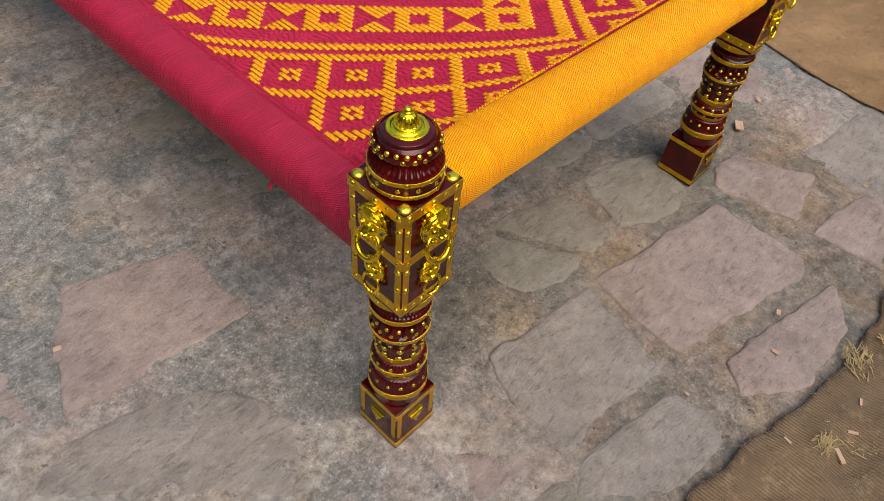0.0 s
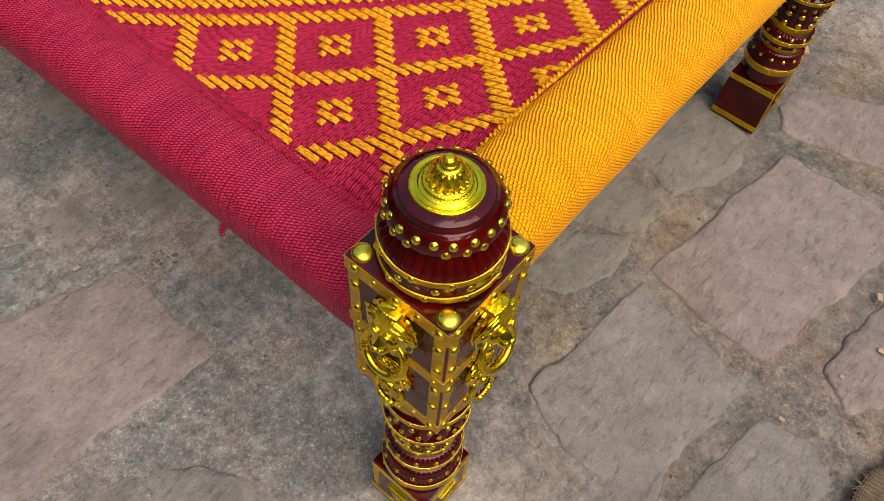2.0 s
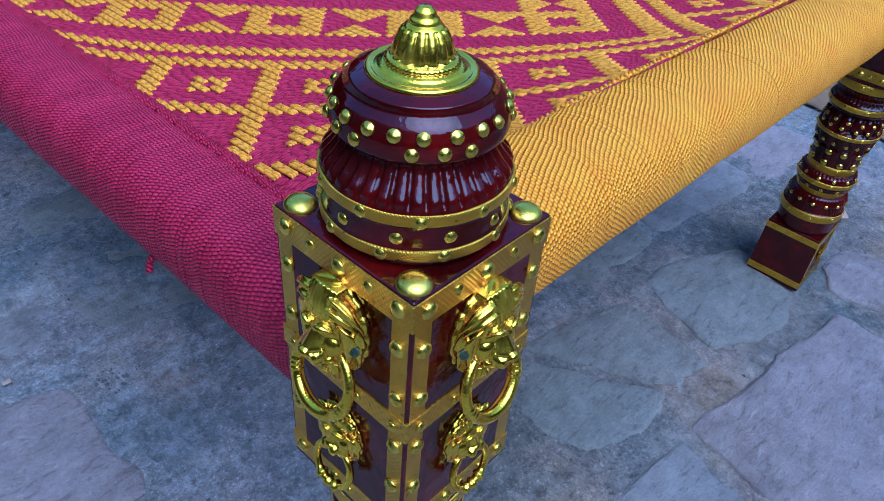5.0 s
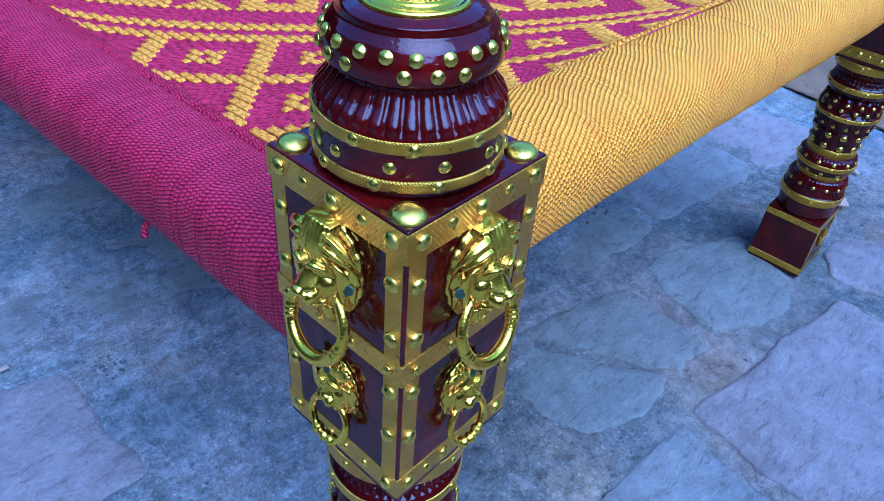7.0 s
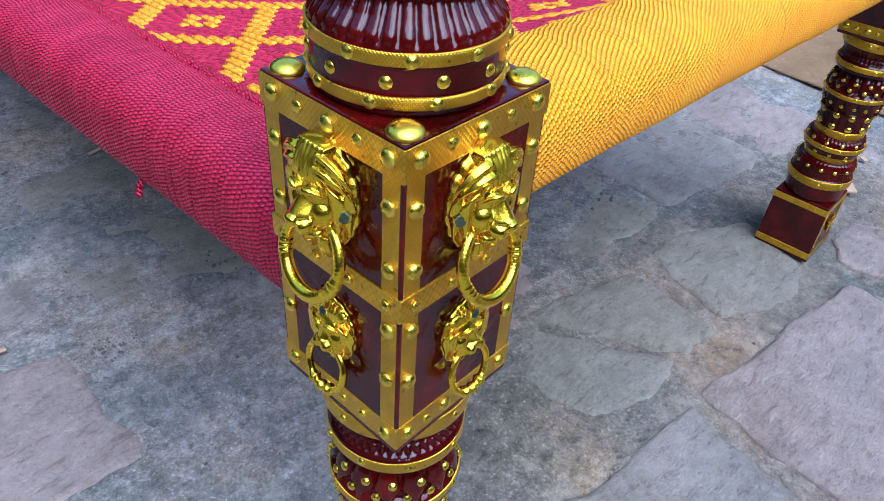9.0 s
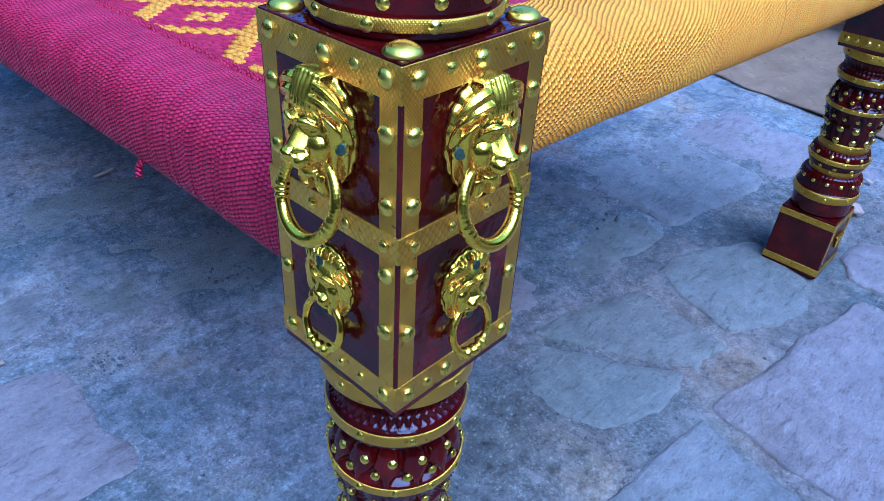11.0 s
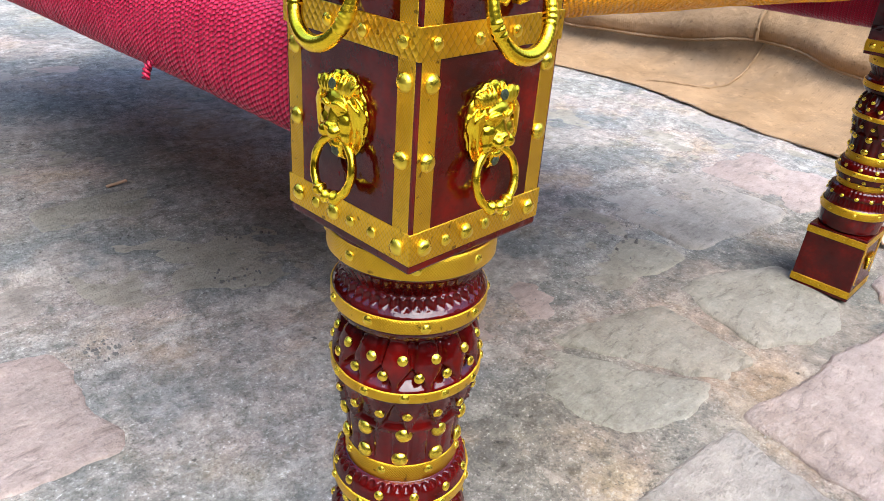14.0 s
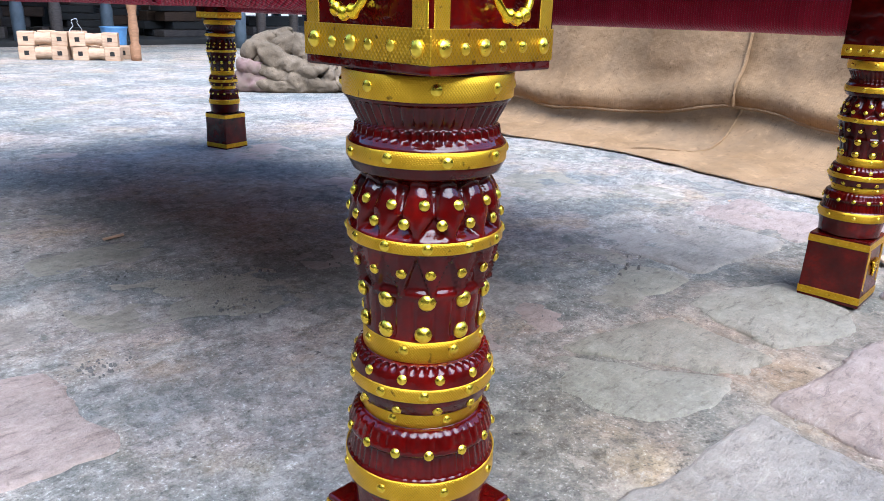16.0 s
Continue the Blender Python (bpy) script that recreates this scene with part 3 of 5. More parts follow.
def ball(c, r, rot=(0, 0, 0), nu=16, nv=9, ridge=None):
    """A closed ellipsoid in millimetres; ridge(u, v) swells it."""
    u = np.linspace(0, 2 * math.pi, nu, endpoint=False)
    v = np.linspace(-math.pi / 2, math.pi / 2, nv)
    U, W = np.meshgrid(u, v)
    k = 1.0 if ridge is None else ridge(U, W)
    P = np.stack([np.cos(U) * np.cos(W) * r[0] * k, np.sin(U) * np.cos(W) * r[1] * k, np.sin(W) * r[2] * k], 2)
    M = np.array(Euler([radians(a) for a in rot]).to_matrix())
    P = P @ M.T + np.array(c)
    return grid(P * 0.001, close_v=True)


def plate(w0, w1, y0, y1, z0, z1, ridges, bow=1.5, deep=0.7):
    """A ridged cast plate in millimetres, from y0 (w0 wide, z0 high) to y1."""
    nu, nv = ridges * 6 + 1, 8
    P = np.zeros((nv, 2 * nu, 3))
    s = np.linspace(-1, 1, nu)
    for i in range(nv):
        k = i / (nv - 1)
        w = w0 + (w1 - w0) * k
        x, y = s * w / 2, y0 + (y1 - y0) * k - 0.10 * w * s ** 2
        top = z0 + (z1 - z0) * k + bow * math.sin(k * math.pi) + deep * np.abs(np.sin(s * ridges * math.pi / 2)) ** 0.6 - 1.6 * s ** 2
        P[i, :nu] = np.stack([x, y, top], 1)
        P[i, nu:] = np.stack([x, y, np.full(nu, 2.0)], 1)[::-1]
    return grid(P * 0.001, close_v=True, cap=True)


def fused(me, cell, soften=0, keep=0.26):
    """One cast skin over a mesh of overlapping closed shapes."""
    ob = bpy.data.objects.new("casting", me)
    bpy.context.collection.objects.link(ob)
    md = ob.modifiers.new("skin", "REMESH")
    md.mode, md.voxel_size, md.use_smooth_shade = "VOXEL", cell, True
    if soften:
        sm = ob.modifiers.new("worn", "SMOOTH")
        sm.factor, sm.iterations = 0.5, soften
        thin = ob.modifiers.new("thin", "DECIMATE")
        thin.ratio = keep
    out = bpy.data.meshes.new_from_object(ob.evaluated_get(bpy.context.evaluated_depsgraph_get()))
    out.name = me.name
    bpy.data.objects.remove(ob)
    return out


def tube(pts, radii, ns=10, flute=0.0, n=14):
    """A tapered rounded strand in millimetres through three or more points; flute: lengthwise ridges."""
    pts = np.array(pts, float)
    k = len(pts) - 1
    t = np.linspace(0, 1, n)
    if k == 2:
        C = ((1 - t) ** 2)[:, None] * pts[0] + (2 * t * (1 - t))[:, None] * (2 * pts[1] - (pts[0] + pts[2]) / 2) + (t ** 2)[:, None] * pts[2]
    else:
        C = np.stack([np.interp(t * k, range(k + 1), pts[:, q]) for q in range(3)], 1)
    R = np.interp(t * (len(radii) - 1), range(len(radii)), radii) * np.sqrt(np.clip(np.minimum(t, 1 - t) * 10, 0.02, 1))
    a = np.linspace(0, 2 * math.pi, ns, endpoint=False)
    P = np.zeros((n, ns, 3))
    for i in range(n):
        d = Vector(C[min(i + 1, n - 1)] - C[max(i - 1, 0)]).normalized()
        u = d.cross(Vector((0, 0, 1)))
        u = u.normalized() if u.length > 1e-6 else Vector((1, 0, 0))
        w = u.cross(d)
        for j in range(ns):
            q = R[i] * (1 + flute * math.cos(5 * a[j]))
            P[i, j] = Vector(C[i]) + (u * math.cos(a[j]) + w * math.sin(a[j])) * q
    return grid(P * 0.001, close_v=True, cap=True)


def shifted(piece, dx, dy, dz, turn):
    """A piece turned about z by degrees and moved by millimetres."""
    m = pose(dx * 0.001, dy * 0.001, dz * 0.001, 0, 0, turn)
    return [m @ Vector(v) for v in piece[0]], piece[1]


def lion_mesh(name, wide, tall, deep, big):
    """A cast lion head: long flat nose over a ring in the mouth, swept mane; local z points out of the wall, y up; about 44 x 54 units before scaling."""
    r = random.Random(31 if big else 32)
    out = []
    # the shield under the mane: broad at the temples, narrow at the chin
    th = np.linspace(0, 2 * math.pi, 132, endpoint=False)
    shape = 1 + 0.05 * np.abs(np.sin(th * 9 + 0.6)) - 0.10 * np.clip(-np.sin(th), 0, 1) * np.abs(np.cos(th))
    rows = [np.stack([20 * q * shape * np.cos(th), 24.5 * q * shape * np.sin(th), np.full(132, float(z))], 1) for q, z in ((1.0, 0.0), (1.0, 1.6), (0.93, 3.2), (0.78, 4.8), (0.55, 6.2), (0.02, 7.0))]
    out.append(grid(np.array(rows) * 0.001, close_v=True, cap=True))
    f = 1.0 if big else 1.10
    for s in (-1, 1):
        # locks of mane, sweeping out from the temples and down to the chin in two layers
        for k in range(14):
            t = k / 13
            j = r.uniform(-0.5, 0.5)
            out.append(tube([(s * (10.0 * f + t), 11 - 13 * t, 10.5 - 2 * t), (s * (17.0 - 1.5 * t), 6 - 14 * t + j, 8.0), (s * (16.5 - 10 * t), -5 - 18 * t + j, 4.2)], [0.8, 1.15, 0.4], 8))
        for k in range(15):
            t = k / 14
            j = r.uniform(-0.5, 0.5)
            out.append(tube([(s * 13.5, 14 - 16 * t, 6.5), (s * (19.6 - 1.0 * t), 7 - 16 * t + j, 4.8), (s * (20.0 - 11 * t), -1 - 22 * t + j, 2.6)], [0.8, 1.15, 0.4], 8))
        if big:
            # the swept hair beside the crest, ending in a point at each temple
            out.append(tube([(s * 5.0, 21.5, 9.5), (s * 13.5, 19.5, 8.5), (s * 22.0, 11.5, 5.5)], [2.3, 2.3, 0.4], 20, 0.16))
            out.append(tube([(s * 4.5, 17.0, 11.5), (s * 12.5, 15.8, 10.0), (s * 19.5, 9.5, 6.5)], [2.0, 2.1, 0.4], 20, 0.16))
            out.append(ball((s * 17.6, -0.5, 6.2), (3.6, 3.8, 1.8), (0, s * 24, 0), 18, 9))               # seat of a screw
        else:
            out.append(ball((s * 12.5, 18.0, 5.4), (5.0, 4.0, 2.6), (-10, s * 16, s * -30), 16, 7, lambda U, W: 1 + 0.06 * np.sin(U * 9)))
            for k in range(5):
                out.append(tube([(s * (2 + 2.4 * k), 12.0, 8.5), (s * (3 + 3.0 * k), 18.5, 7.5), (s * (3.5 + 3.4 * k), 24.0 - k, 3.5)], [1.1, 1.5, 0.5], 10, 0.16))
    z = 0.0 if big else -1.0
    tip = 21.5 if big else 18.2
    out.append(ball((0, 1.5, 6.0 + z), (12.0 * f, 14.5, 6.8), (0, 0, 0), 28, 15))
    out.append(ball((0, 8.0, 9.6 + z), (9.0 * f, 7.0, 4.2), (-14, 0, 0), 22, 11))                         # forehead
    for s in (-1, 1):
        out.append(tube([(s * 1.6, 6.2, 15.0 + z), (s * 5.6, 8.6, 14.6 + z), (s * 10.6 * f, 5.4, 10.6 + z)], [1.4, 1.7, 0.7], 12))  # brow
        out.append(ball((s * 5.8 * f, 3.6, 11.0 + z), (2.3, 1.5, 1.7), (0, s * 22, s * 8)))               # eye
        out.append(ball((s * 6.6 * f, -3.6, 8.8 + z), (6.0, 7.0, 5.4), (0, s * 20, s * -10), 20, 11))            # cheek
        out.append(ball((s * 2.9 * f, -7.0, 13.6 + z), (4.6, 4.6, 6.9), (14, s * 12, s * 12)))            # lip
        out.append(tube([(s * 1.5, -4.2, tip - 1.2 + z), (s * 4.8, -6.4, tip - 3.2 + z), (s * 8.6 * f, -9.8, 13.5 + z)], [0.8, 0.9, 0.5], 10))  # edge of the lip
        out.append(ball((s * 2.1, -4.9, tip - 1.2 + z), (1.5, 1.1, 1.2)))                                 # nostril
        if not big:
            out.append(ball((s * 8.5, -9.0, 9.0), (3.6, 5.2, 3.4), (0, s * 20, s * 20)))                  # jowl
    # bridge of the nose: flat on top, widening to the nose
    bridge = []
    for k in np.linspace(0, 1, 8):
        y, h, w = 8.5 - 11.5 * k, 13.0 + (tip - 13.8) * k ** 1.25, 1.3 + 1.0 * k
        prof = [(-w * 2.6, -5.0), (-w * 1.7, -2.4), (-w * 1.0, -0.9), (-w * 0.4, 0.2), (w * 0.4, 0.2), (w * 1.0, -0.9), (w * 1.7, -2.4), (w * 2.6, -5.0), (w * 1.0, -8.0), (-w * 1.0, -8.0)]
        bridge.append([(x, y, h + z + d) for x, d in prof])
    bridge.append([(x * 0.8, -6.4, min(h, tip - 2.2 + z)) for x, y, h in bridge[-1]])
    out.append(grid(np.array(bridge) * 0.001, close_v=True, cap=True))
    out.append(ball((0, -4.2, tip - 1.0 + z), (3.2, 2.2, 1.9), (-30, 0, 0)))
    out.append(ball((0, -15.2, 8.5 + z), (5.0, 2.6, 4.6), (20, 0, 0)))                                    # jaw
    if big:
        for s in (-1, 1):                                                                                # two fluted tufts of beard
            out.append(shifted(plate(7.6, 6.4, 0.0, -10.5, 9.5, 7.5, 5, 1.2, 0.8), s * 4.6, -16.0, 0, s * 14))
        out.append(plate(14.0, 16.5, 13.5, 27.0, 13.8, 8.6, 7, 1.0, 1.0))                                 # crest
        for i in range(9):                                                                               # fringe on the forehead
            x = -8 + 2.0 * i
            out.append(tube([(x * 0.9, 15.5, 13.0 - 0.03 * x * x), (x, 12.5, 13.2 - 0.04 * x * x), (x * 1.12, 9.0, 12.0 - 0.05 * x * x)], [0.9, 1.1, 0.4], 8))
    else:
        out.append(plate(9.5, 7.0, -16.0, -25.0, 9.5, 5.5, 5))
        for i in range(5):
            out.append(ball((-4.4 + 2.2 * i, 11.5 + 1.2 * (i % 2), 8.6), (1.0, 4.2, 1.4), (-38, 0, (i - 2) * -9), 8, 5))
    V, F = merged(out)
    V = [(v[0] * wide / 0.044, v[1] * tall / 0.052, v[2] * deep / 0.022) for v in V]
    return fused(mesh_of(name, V, F), 0.00040 if big else 0.00036, 2)


def pull_ring_mesh(name, R, r, balls):
    nt, ns = 264, 12
    a = np.linspace(0, 2 * math.pi, nt, endpoint=False)
    s = np.linspace(0, 2 * math.pi, ns, endpoint=False)
    low = np.cos(a + math.pi / 2)                      # 1 at the bottom
    if balls:
        rr = r * (1 + 0.05 * np.sin(a * 9)) + sum(0.75 * r * np.exp(-((a - c) / 0.15) ** 2) for c in (4.25, 4.71, 5.17))
        rr = rr * (1 - 0.25 * np.exp(-((a - math.pi / 2) / 0.4) ** 2))
    else:
        rr = r * (1.02 + 0.28 * np.exp(-((a - 4.71) / 1.1) ** 2) - 0.25 * np.exp(-((a - math.pi / 2) / 0.5) ** 2))
        grp = np.exp(-((a - 3.45) / 0.22) ** 4) + np.exp(-((a - 5.97) / 0.22) ** 4)
        rr = rr * (1 + 0.06 * grp * np.sin(a * 46) + 0.14 * grp) * (1 + 0.010 * np.sin(a * 66) * (1 - grp))
    P = np.zeros((nt + 1, ns, 3))
    for i in range(nt + 1):
        k = i % nt
        q = R + rr[k] * np.cos(s)
        P[i, :, 0], P[i, :, 1], P[i, :, 2] = q * math.cos(a[k]) * 0.94, q * math.sin(a[k]), rr[k] * np.sin(s)
    return mesh_of(name, *grid(P, close_v=True))


def screw_mesh():
    V, F = lathe([(0.0, 0.0018), (0.0005, 0.0020), (0.0009, 0.0017), (0.0011, 0.0004)], 16, None, 0.0004)
    cross = [box(-0.0012, 0.0012, -0.0002, 0.0002, 0.0010, 0.0014), box(-0.0002, 0.0002, -0.0012, 0.0012, 0.0010, 0.0014)]
    return mesh_of("screw", *merged([(V, F)] + cross), smooth=False)


def stepped_mesh():
    """Stepped brass triangle on the foot, point down."""
    rows = [box(-0.0135 + 0.0029 * i, 0.0135 - 0.0029 * i, -0.0050 * i - 0.0038, -0.0050 * i, 0, 0.0042 - 0.0002 * i, 0.0008, 1) for i in range(4)]
    tip = box(-0.0022, 0.0022, -0.026, -0.0195, 0, 0.003, 0.0008, 1)
    return mesh_of("foot_ornament", *merged(rows + [tip, box(-0.0150, 0.0150, 0.0, 0.0016, 0, 0.002)]), smooth=False)


SMALL = dome_mesh("stud", 0.0029, 0.0018, 10, 3)
MEDIUM = dome_mesh("stud", 0.0043, 0.0027, 12, 3)
BIG = dome_mesh("stud", 0.0049, 0.0031, 12, 3)
CORNER = dome_mesh("corner_boss", 0.0080, 0.0043, 20, 5)
NAIL = dome_mesh("nail", 0.0013, 0.0010, 8, 2)
LION = lion_mesh("lion_mask", 0.0455, 0.056, 0.0235, True)
CUB = lion_mesh("small_lion_mask", 0.036, 0.041, 0.0140, False)
RING = pull_ring_mesh("pull_ring", 0.0202, 0.0029, False)
RINGLET = pull_ring_mesh("small_pull_ring", 0.0142, 0.0021, True)
SCREW = screw_mesh()
STEPS = stepped_mesh()
rng = random.Random(5)

leg = part("leg", mesh_of("leg", *lathe(SHAFT, 240, shaft_mod, 0.0012)), LACQUER, charpoy, "turned maroon lacquered leg with brass bands and studs")
part("dome", mesh_of("dome", *lathe(DOME, 216, dome_mod, 0.0013)), LACQUER, leg)
part("finial", mesh_of("finial", *lathe(FINIAL, 112, finial_mod, 0.0004)), GOLD, leg, "polished brass fluted finial on a disc")
part("block", mesh_of("block", *box(-HALF, HALF, -HALF, HALF, 0.3768, 0.564, 0.0012), smooth=False), LACQUER, leg)
foot_v, foot_f = box(-0.0425, 0.0425, -0.0425, 0.0425, 0.0, 0.108, 0.0018)
part("foot", mesh_of("foot", [(v.x * (1.02 - 0.4 * v.z), v.y * (1.02 - 0.4 * v.z), v.z) for v in foot_v], foot_f, smooth=False), LACQUER, leg)

for z0, z1, r0, r1, rag in ((0.1355, 0.1490, 0.0455, 0.0455, False), (0.1790, 0.1885, 0.0352, 0.0352, True), (0.1990, 0.2070, 0.0422, 0.0422, False),
                            (0.2195, 0.2320, 0.0345, 0.0345, False), (0.2855, 0.2920, 0.0432, 0.0432, False), (0.3300, 0.3385, 0.0430, 0.0430, False),
                            (0.3630, 0.3755, 0.0449, 0.0449, False), (0.5680, 0.5735, 0.0427, 0.0427, False), (0.5862, 0.5920, 0.0427, 0.0427, False)):
    part("brass_band", band_mesh("brass_band", z0, z1, r0, r1, 0.0007, rag), STRIP, leg)


def ring_of(me, n, r, z, start=0.0, tilt=0.0, skip=(), name="stud"):
    for i in range(n):
        if i in skip:
            continue
        th = start + 2 * math.pi * i / n + rng.uniform(-0.03, 0.03)
        part(name, me, STUD, leg, "", at_angle(r, th, z + rng.uniform(-0.0005, 0.0005), tilt + rng.uniform(-0.05, 0.05)))


F0 = math.radians(225)
ring_of(SMALL, 8, 0.0461, 0.1420, F0 + 0.3)
ring_of(SMALL, 14, 0.0440, 0.1668, F0 + 0.1, 0.3)
ring_of(SMALL, 7, 0.0358, 0.1835, F0 + 0.45)
ring_of(SMALL, 11, 0.0402, 0.1925, F0 + 0.2, -0.35)
ring_of(SMALL, 10, 0.0428, 0.2030, F0 + 0.05)
ring_of(SMALL, 12, 0.0408, 0.2118, F0 + 0.25, 0.3)
ring_of(SMALL, 8, 0.0351, 0.2270, F0 + 0.5)
ring_of(BIG, 10, 0.0347, 0.2375, F0 + 0.02)
ring_of(BIG, 10, 0.0360, 0.2560, F0 + 0.02, -0.1)
ring_of(SMALL, 15, 0.0408, 0.2735, F0 + 0.1, -0.25)
ring_of(SMALL, 12, 0.0438, 0.2890, F0)
ring_of(SMALL, 15, 0.0424, 0.3010, F0 + 0.17, 0.15)
ring_of(SMALL, 14, 0.0402, 0.3110, F0, 0.45)
ring_of(SMALL, 9, 0.0436, 0.3342, F0 + 0.25)
ring_of(SMALL, 8, 0.0455, 0.3690, F0 + 0.05)
ring_of(SMALL, 10, 0.0433, 0.5707, F0 + 0.30)
ring_of(SMALL, 11, 0.0421, 0.5795, F0 - 0.22)
ring_of(SMALL, 10, 0.0433, 0.5890, F0 + 0.05)
ring_of(SMALL, 20, 0.0372, 0.6236, F0 + 0.05, 0.5)
ring_of(SMALL, 20, 0.0388, 0.6171, F0 + 0.21, 0.1, (2, 3, 8, 9, 14, 18))


def on_face(k):
    """The pose of block face k: local x to its right, y up, z outwards. 0: -x, 1: -y, 2: +x, 3: +y."""
    a = math.radians((180, 270, 0, 90)[k])
    out = Vector((math.cos(a), math.sin(a), 0))
    right = Vector((0, 0, 1)).cross(out)
    m = Matrix.Identity(4)
    for i in range(3):
        m[i][0], m[i][1], m[i][2] = right[i], (0, 0, 1)[i], out[i]
    return m


def strip(m, x0, x1, z0, z1, d, name="brass_strip"):
    V, F = box(x0, x1, z0, z1, d - 0.0008, d + 0.0005, 0.0002, 1)
    k = 1.7 if z1 - z0 > x1 - x0 else 0.62 if 0.47 < z0 < 0.48 else 1.0
    me = mesh_of(name, V, F, False, np.array([(p.x * k, p.y * k) for p in V]))
    part(name, me, STRIP, leg, "", m)


def stud(me, m, x, z, d, name="stud"):
    t = pose(x + rng.uniform(-0.0004, 0.0004), z + rng.uniform(-0.0005, 0.0005), d, rng.uniform(-4, 4), rng.uniform(-4, 4), rng.uniform(0, 90))
    part(name, me, STUD, leg, "", m @ t)


for k in range(4):
    m = on_face(k)
    E = HALF + 0.0003
    strip(m, -E, E, 0.5475, 0.5630, HALF)
    strip(m, -E, E, 0.3815, 0.3975, HALF)
    for i, x in enumerate((-0.037, -0.019, 0.0, 0.019, 0.037)):
        stud(MEDIUM if i % 2 == 0 else SMALL, m, x, 0.5560, HALF + 0.0006)
    for i, x in enumerate((-0.037, -0.023, -0.009, 0.004, 0.020, 0.037)):
        stud(MEDIUM if i in (0, 2, 5) else SMALL, m, x, 0.3890, HALF + 0.0006)
    def foot_d(z):
        return 0.0425 * (1.02 - 0.4 * z) + 0.0001
    strip(m, -0.0418, 0.0418, 0.0935, 0.1045, foot_d(0.099))
    strip(m, -0.0432, 0.0432, 0.0060, 0.0180, foot_d(0.012))
    for i in range(7):
        stud(NAIL, m, -0.036 + 0.012 * i, 0.099, foot_d(0.099) + 0.0005, "nail")
        stud(NAIL, m, -0.037 + 0.0123 * i, 0.012, foot_d(0.012) + 0.0005, "nail")
    if k > 1:
        continue
    strip(m, -E - 0.0002, E + 0.0002, 0.4735, 0.4870, HALF + 0.0003)
    for s in (-1, 1):
        a, b = sorted((s * 0.0335, s * 0.0438))
        strip(m, a, b, 0.4868, 0.5477, HALF - 0.0003)
        strip(m, a, b, 0.3973, 0.4737, HALF - 0.0003)
        for z in (0.533, 0.500):
            stud(MEDIUM, m, s * 0.0378, z, HALF + 0.0004)
        for z in (0.464, 0.430):
            stud(MEDIUM, m, s * 0.0378, z, HALF + 0.0004)
        stud(SMALL, m, s * 0.0370, 0.4800, HALF + 0.0014)
        stud(SMALL, m, s * 0.0120, 0.4800, HALF + 0.0014)
        a, b = sorted((s * 0.0310, s * 0.0400))
        strip(m, a, b, 0.0180, 0.0935, foot_d(0.056) - 0.0002)
        for z in (0.03, 0.045, 0.06, 0.075):
            stud(NAIL, m, s * 0.0355, z, foot_d(z) + 0.0004, "nail")
    part("foot_ornament", STEPS, GOLD, leg, "stepped brass triangle", m @ pose(0, 0.072, foot_d(0.06)))
    part("lion_mask", LION, GOLD, leg, "polished brass lion head", m @ pose(0.0, 0.5225, HALF + 0.0002))
    for s in (-1, 1):
        part("screw", SCREW, STEEL, leg, "", m @ pose(s * 0.0186, 0.5220, HALF + 0.0079, 0, s * 24, 30 * s) @ Matrix.Diagonal((1.5, 1.5, 1.1, 1)))
    part("pull_ring", RING, GOLD, leg, "ridged brass ring in the lion's mouth", m @ pose(0.0, 0.4932, HALF + 0.0120, -16, 3 if k else -3, 4 if k else -5))
    part("small_lion_mask", CUB, GOLD, leg, "small brass lion head", m @ pose(0.0, 0.4405, HALF + 0.0002, 0, 0, 2))
    part("small_pull_ring", RINGLET, GOLD, leg, "small brass ring with three beads", m @ pose(0.0, 0.4165, HALF + 0.0075, -12, 0, 3 if k else -4))
    for z, d in ((0.4555, 0.0072), (0.4245, 0.0058)):
        part("screw", SCREW, STEEL, leg, "", m @ pose(0.0, z, HALF + d, -10 if z > 0.45 else 10, 0, 20) @ Matrix.Diagonal((1.25, 1.25, 1, 1)))
for sx in (-1, 1):
    for sy in (-1, 1):
        part("corner_boss", CORNER, STUD, leg, "", pose(sx * 0.0368, sy * 0.0368, 0.5642, 0, 0, 30 * sx))

LEG_POSES = [
    Matrix.LocRotScale((WIDE, -0.004, 0), Euler((0, 0, radians(90))), (1, 1, 0.94)),
    Matrix.LocRotScale((0.823, 1.617, 0), Euler((0, 0, radians(192))), (0.92, 0.92, 0.94)),
    Matrix.LocRotScale((-0.01, LONG, 0), Euler((0, 0, radians(270))), (1, 1, 0.97)),
]
for m in LEG_POSES:
    twin = copy_thing(leg, Matrix.Identity(4))
    twin.parent = charpoy
    twin.matrix_basis = m


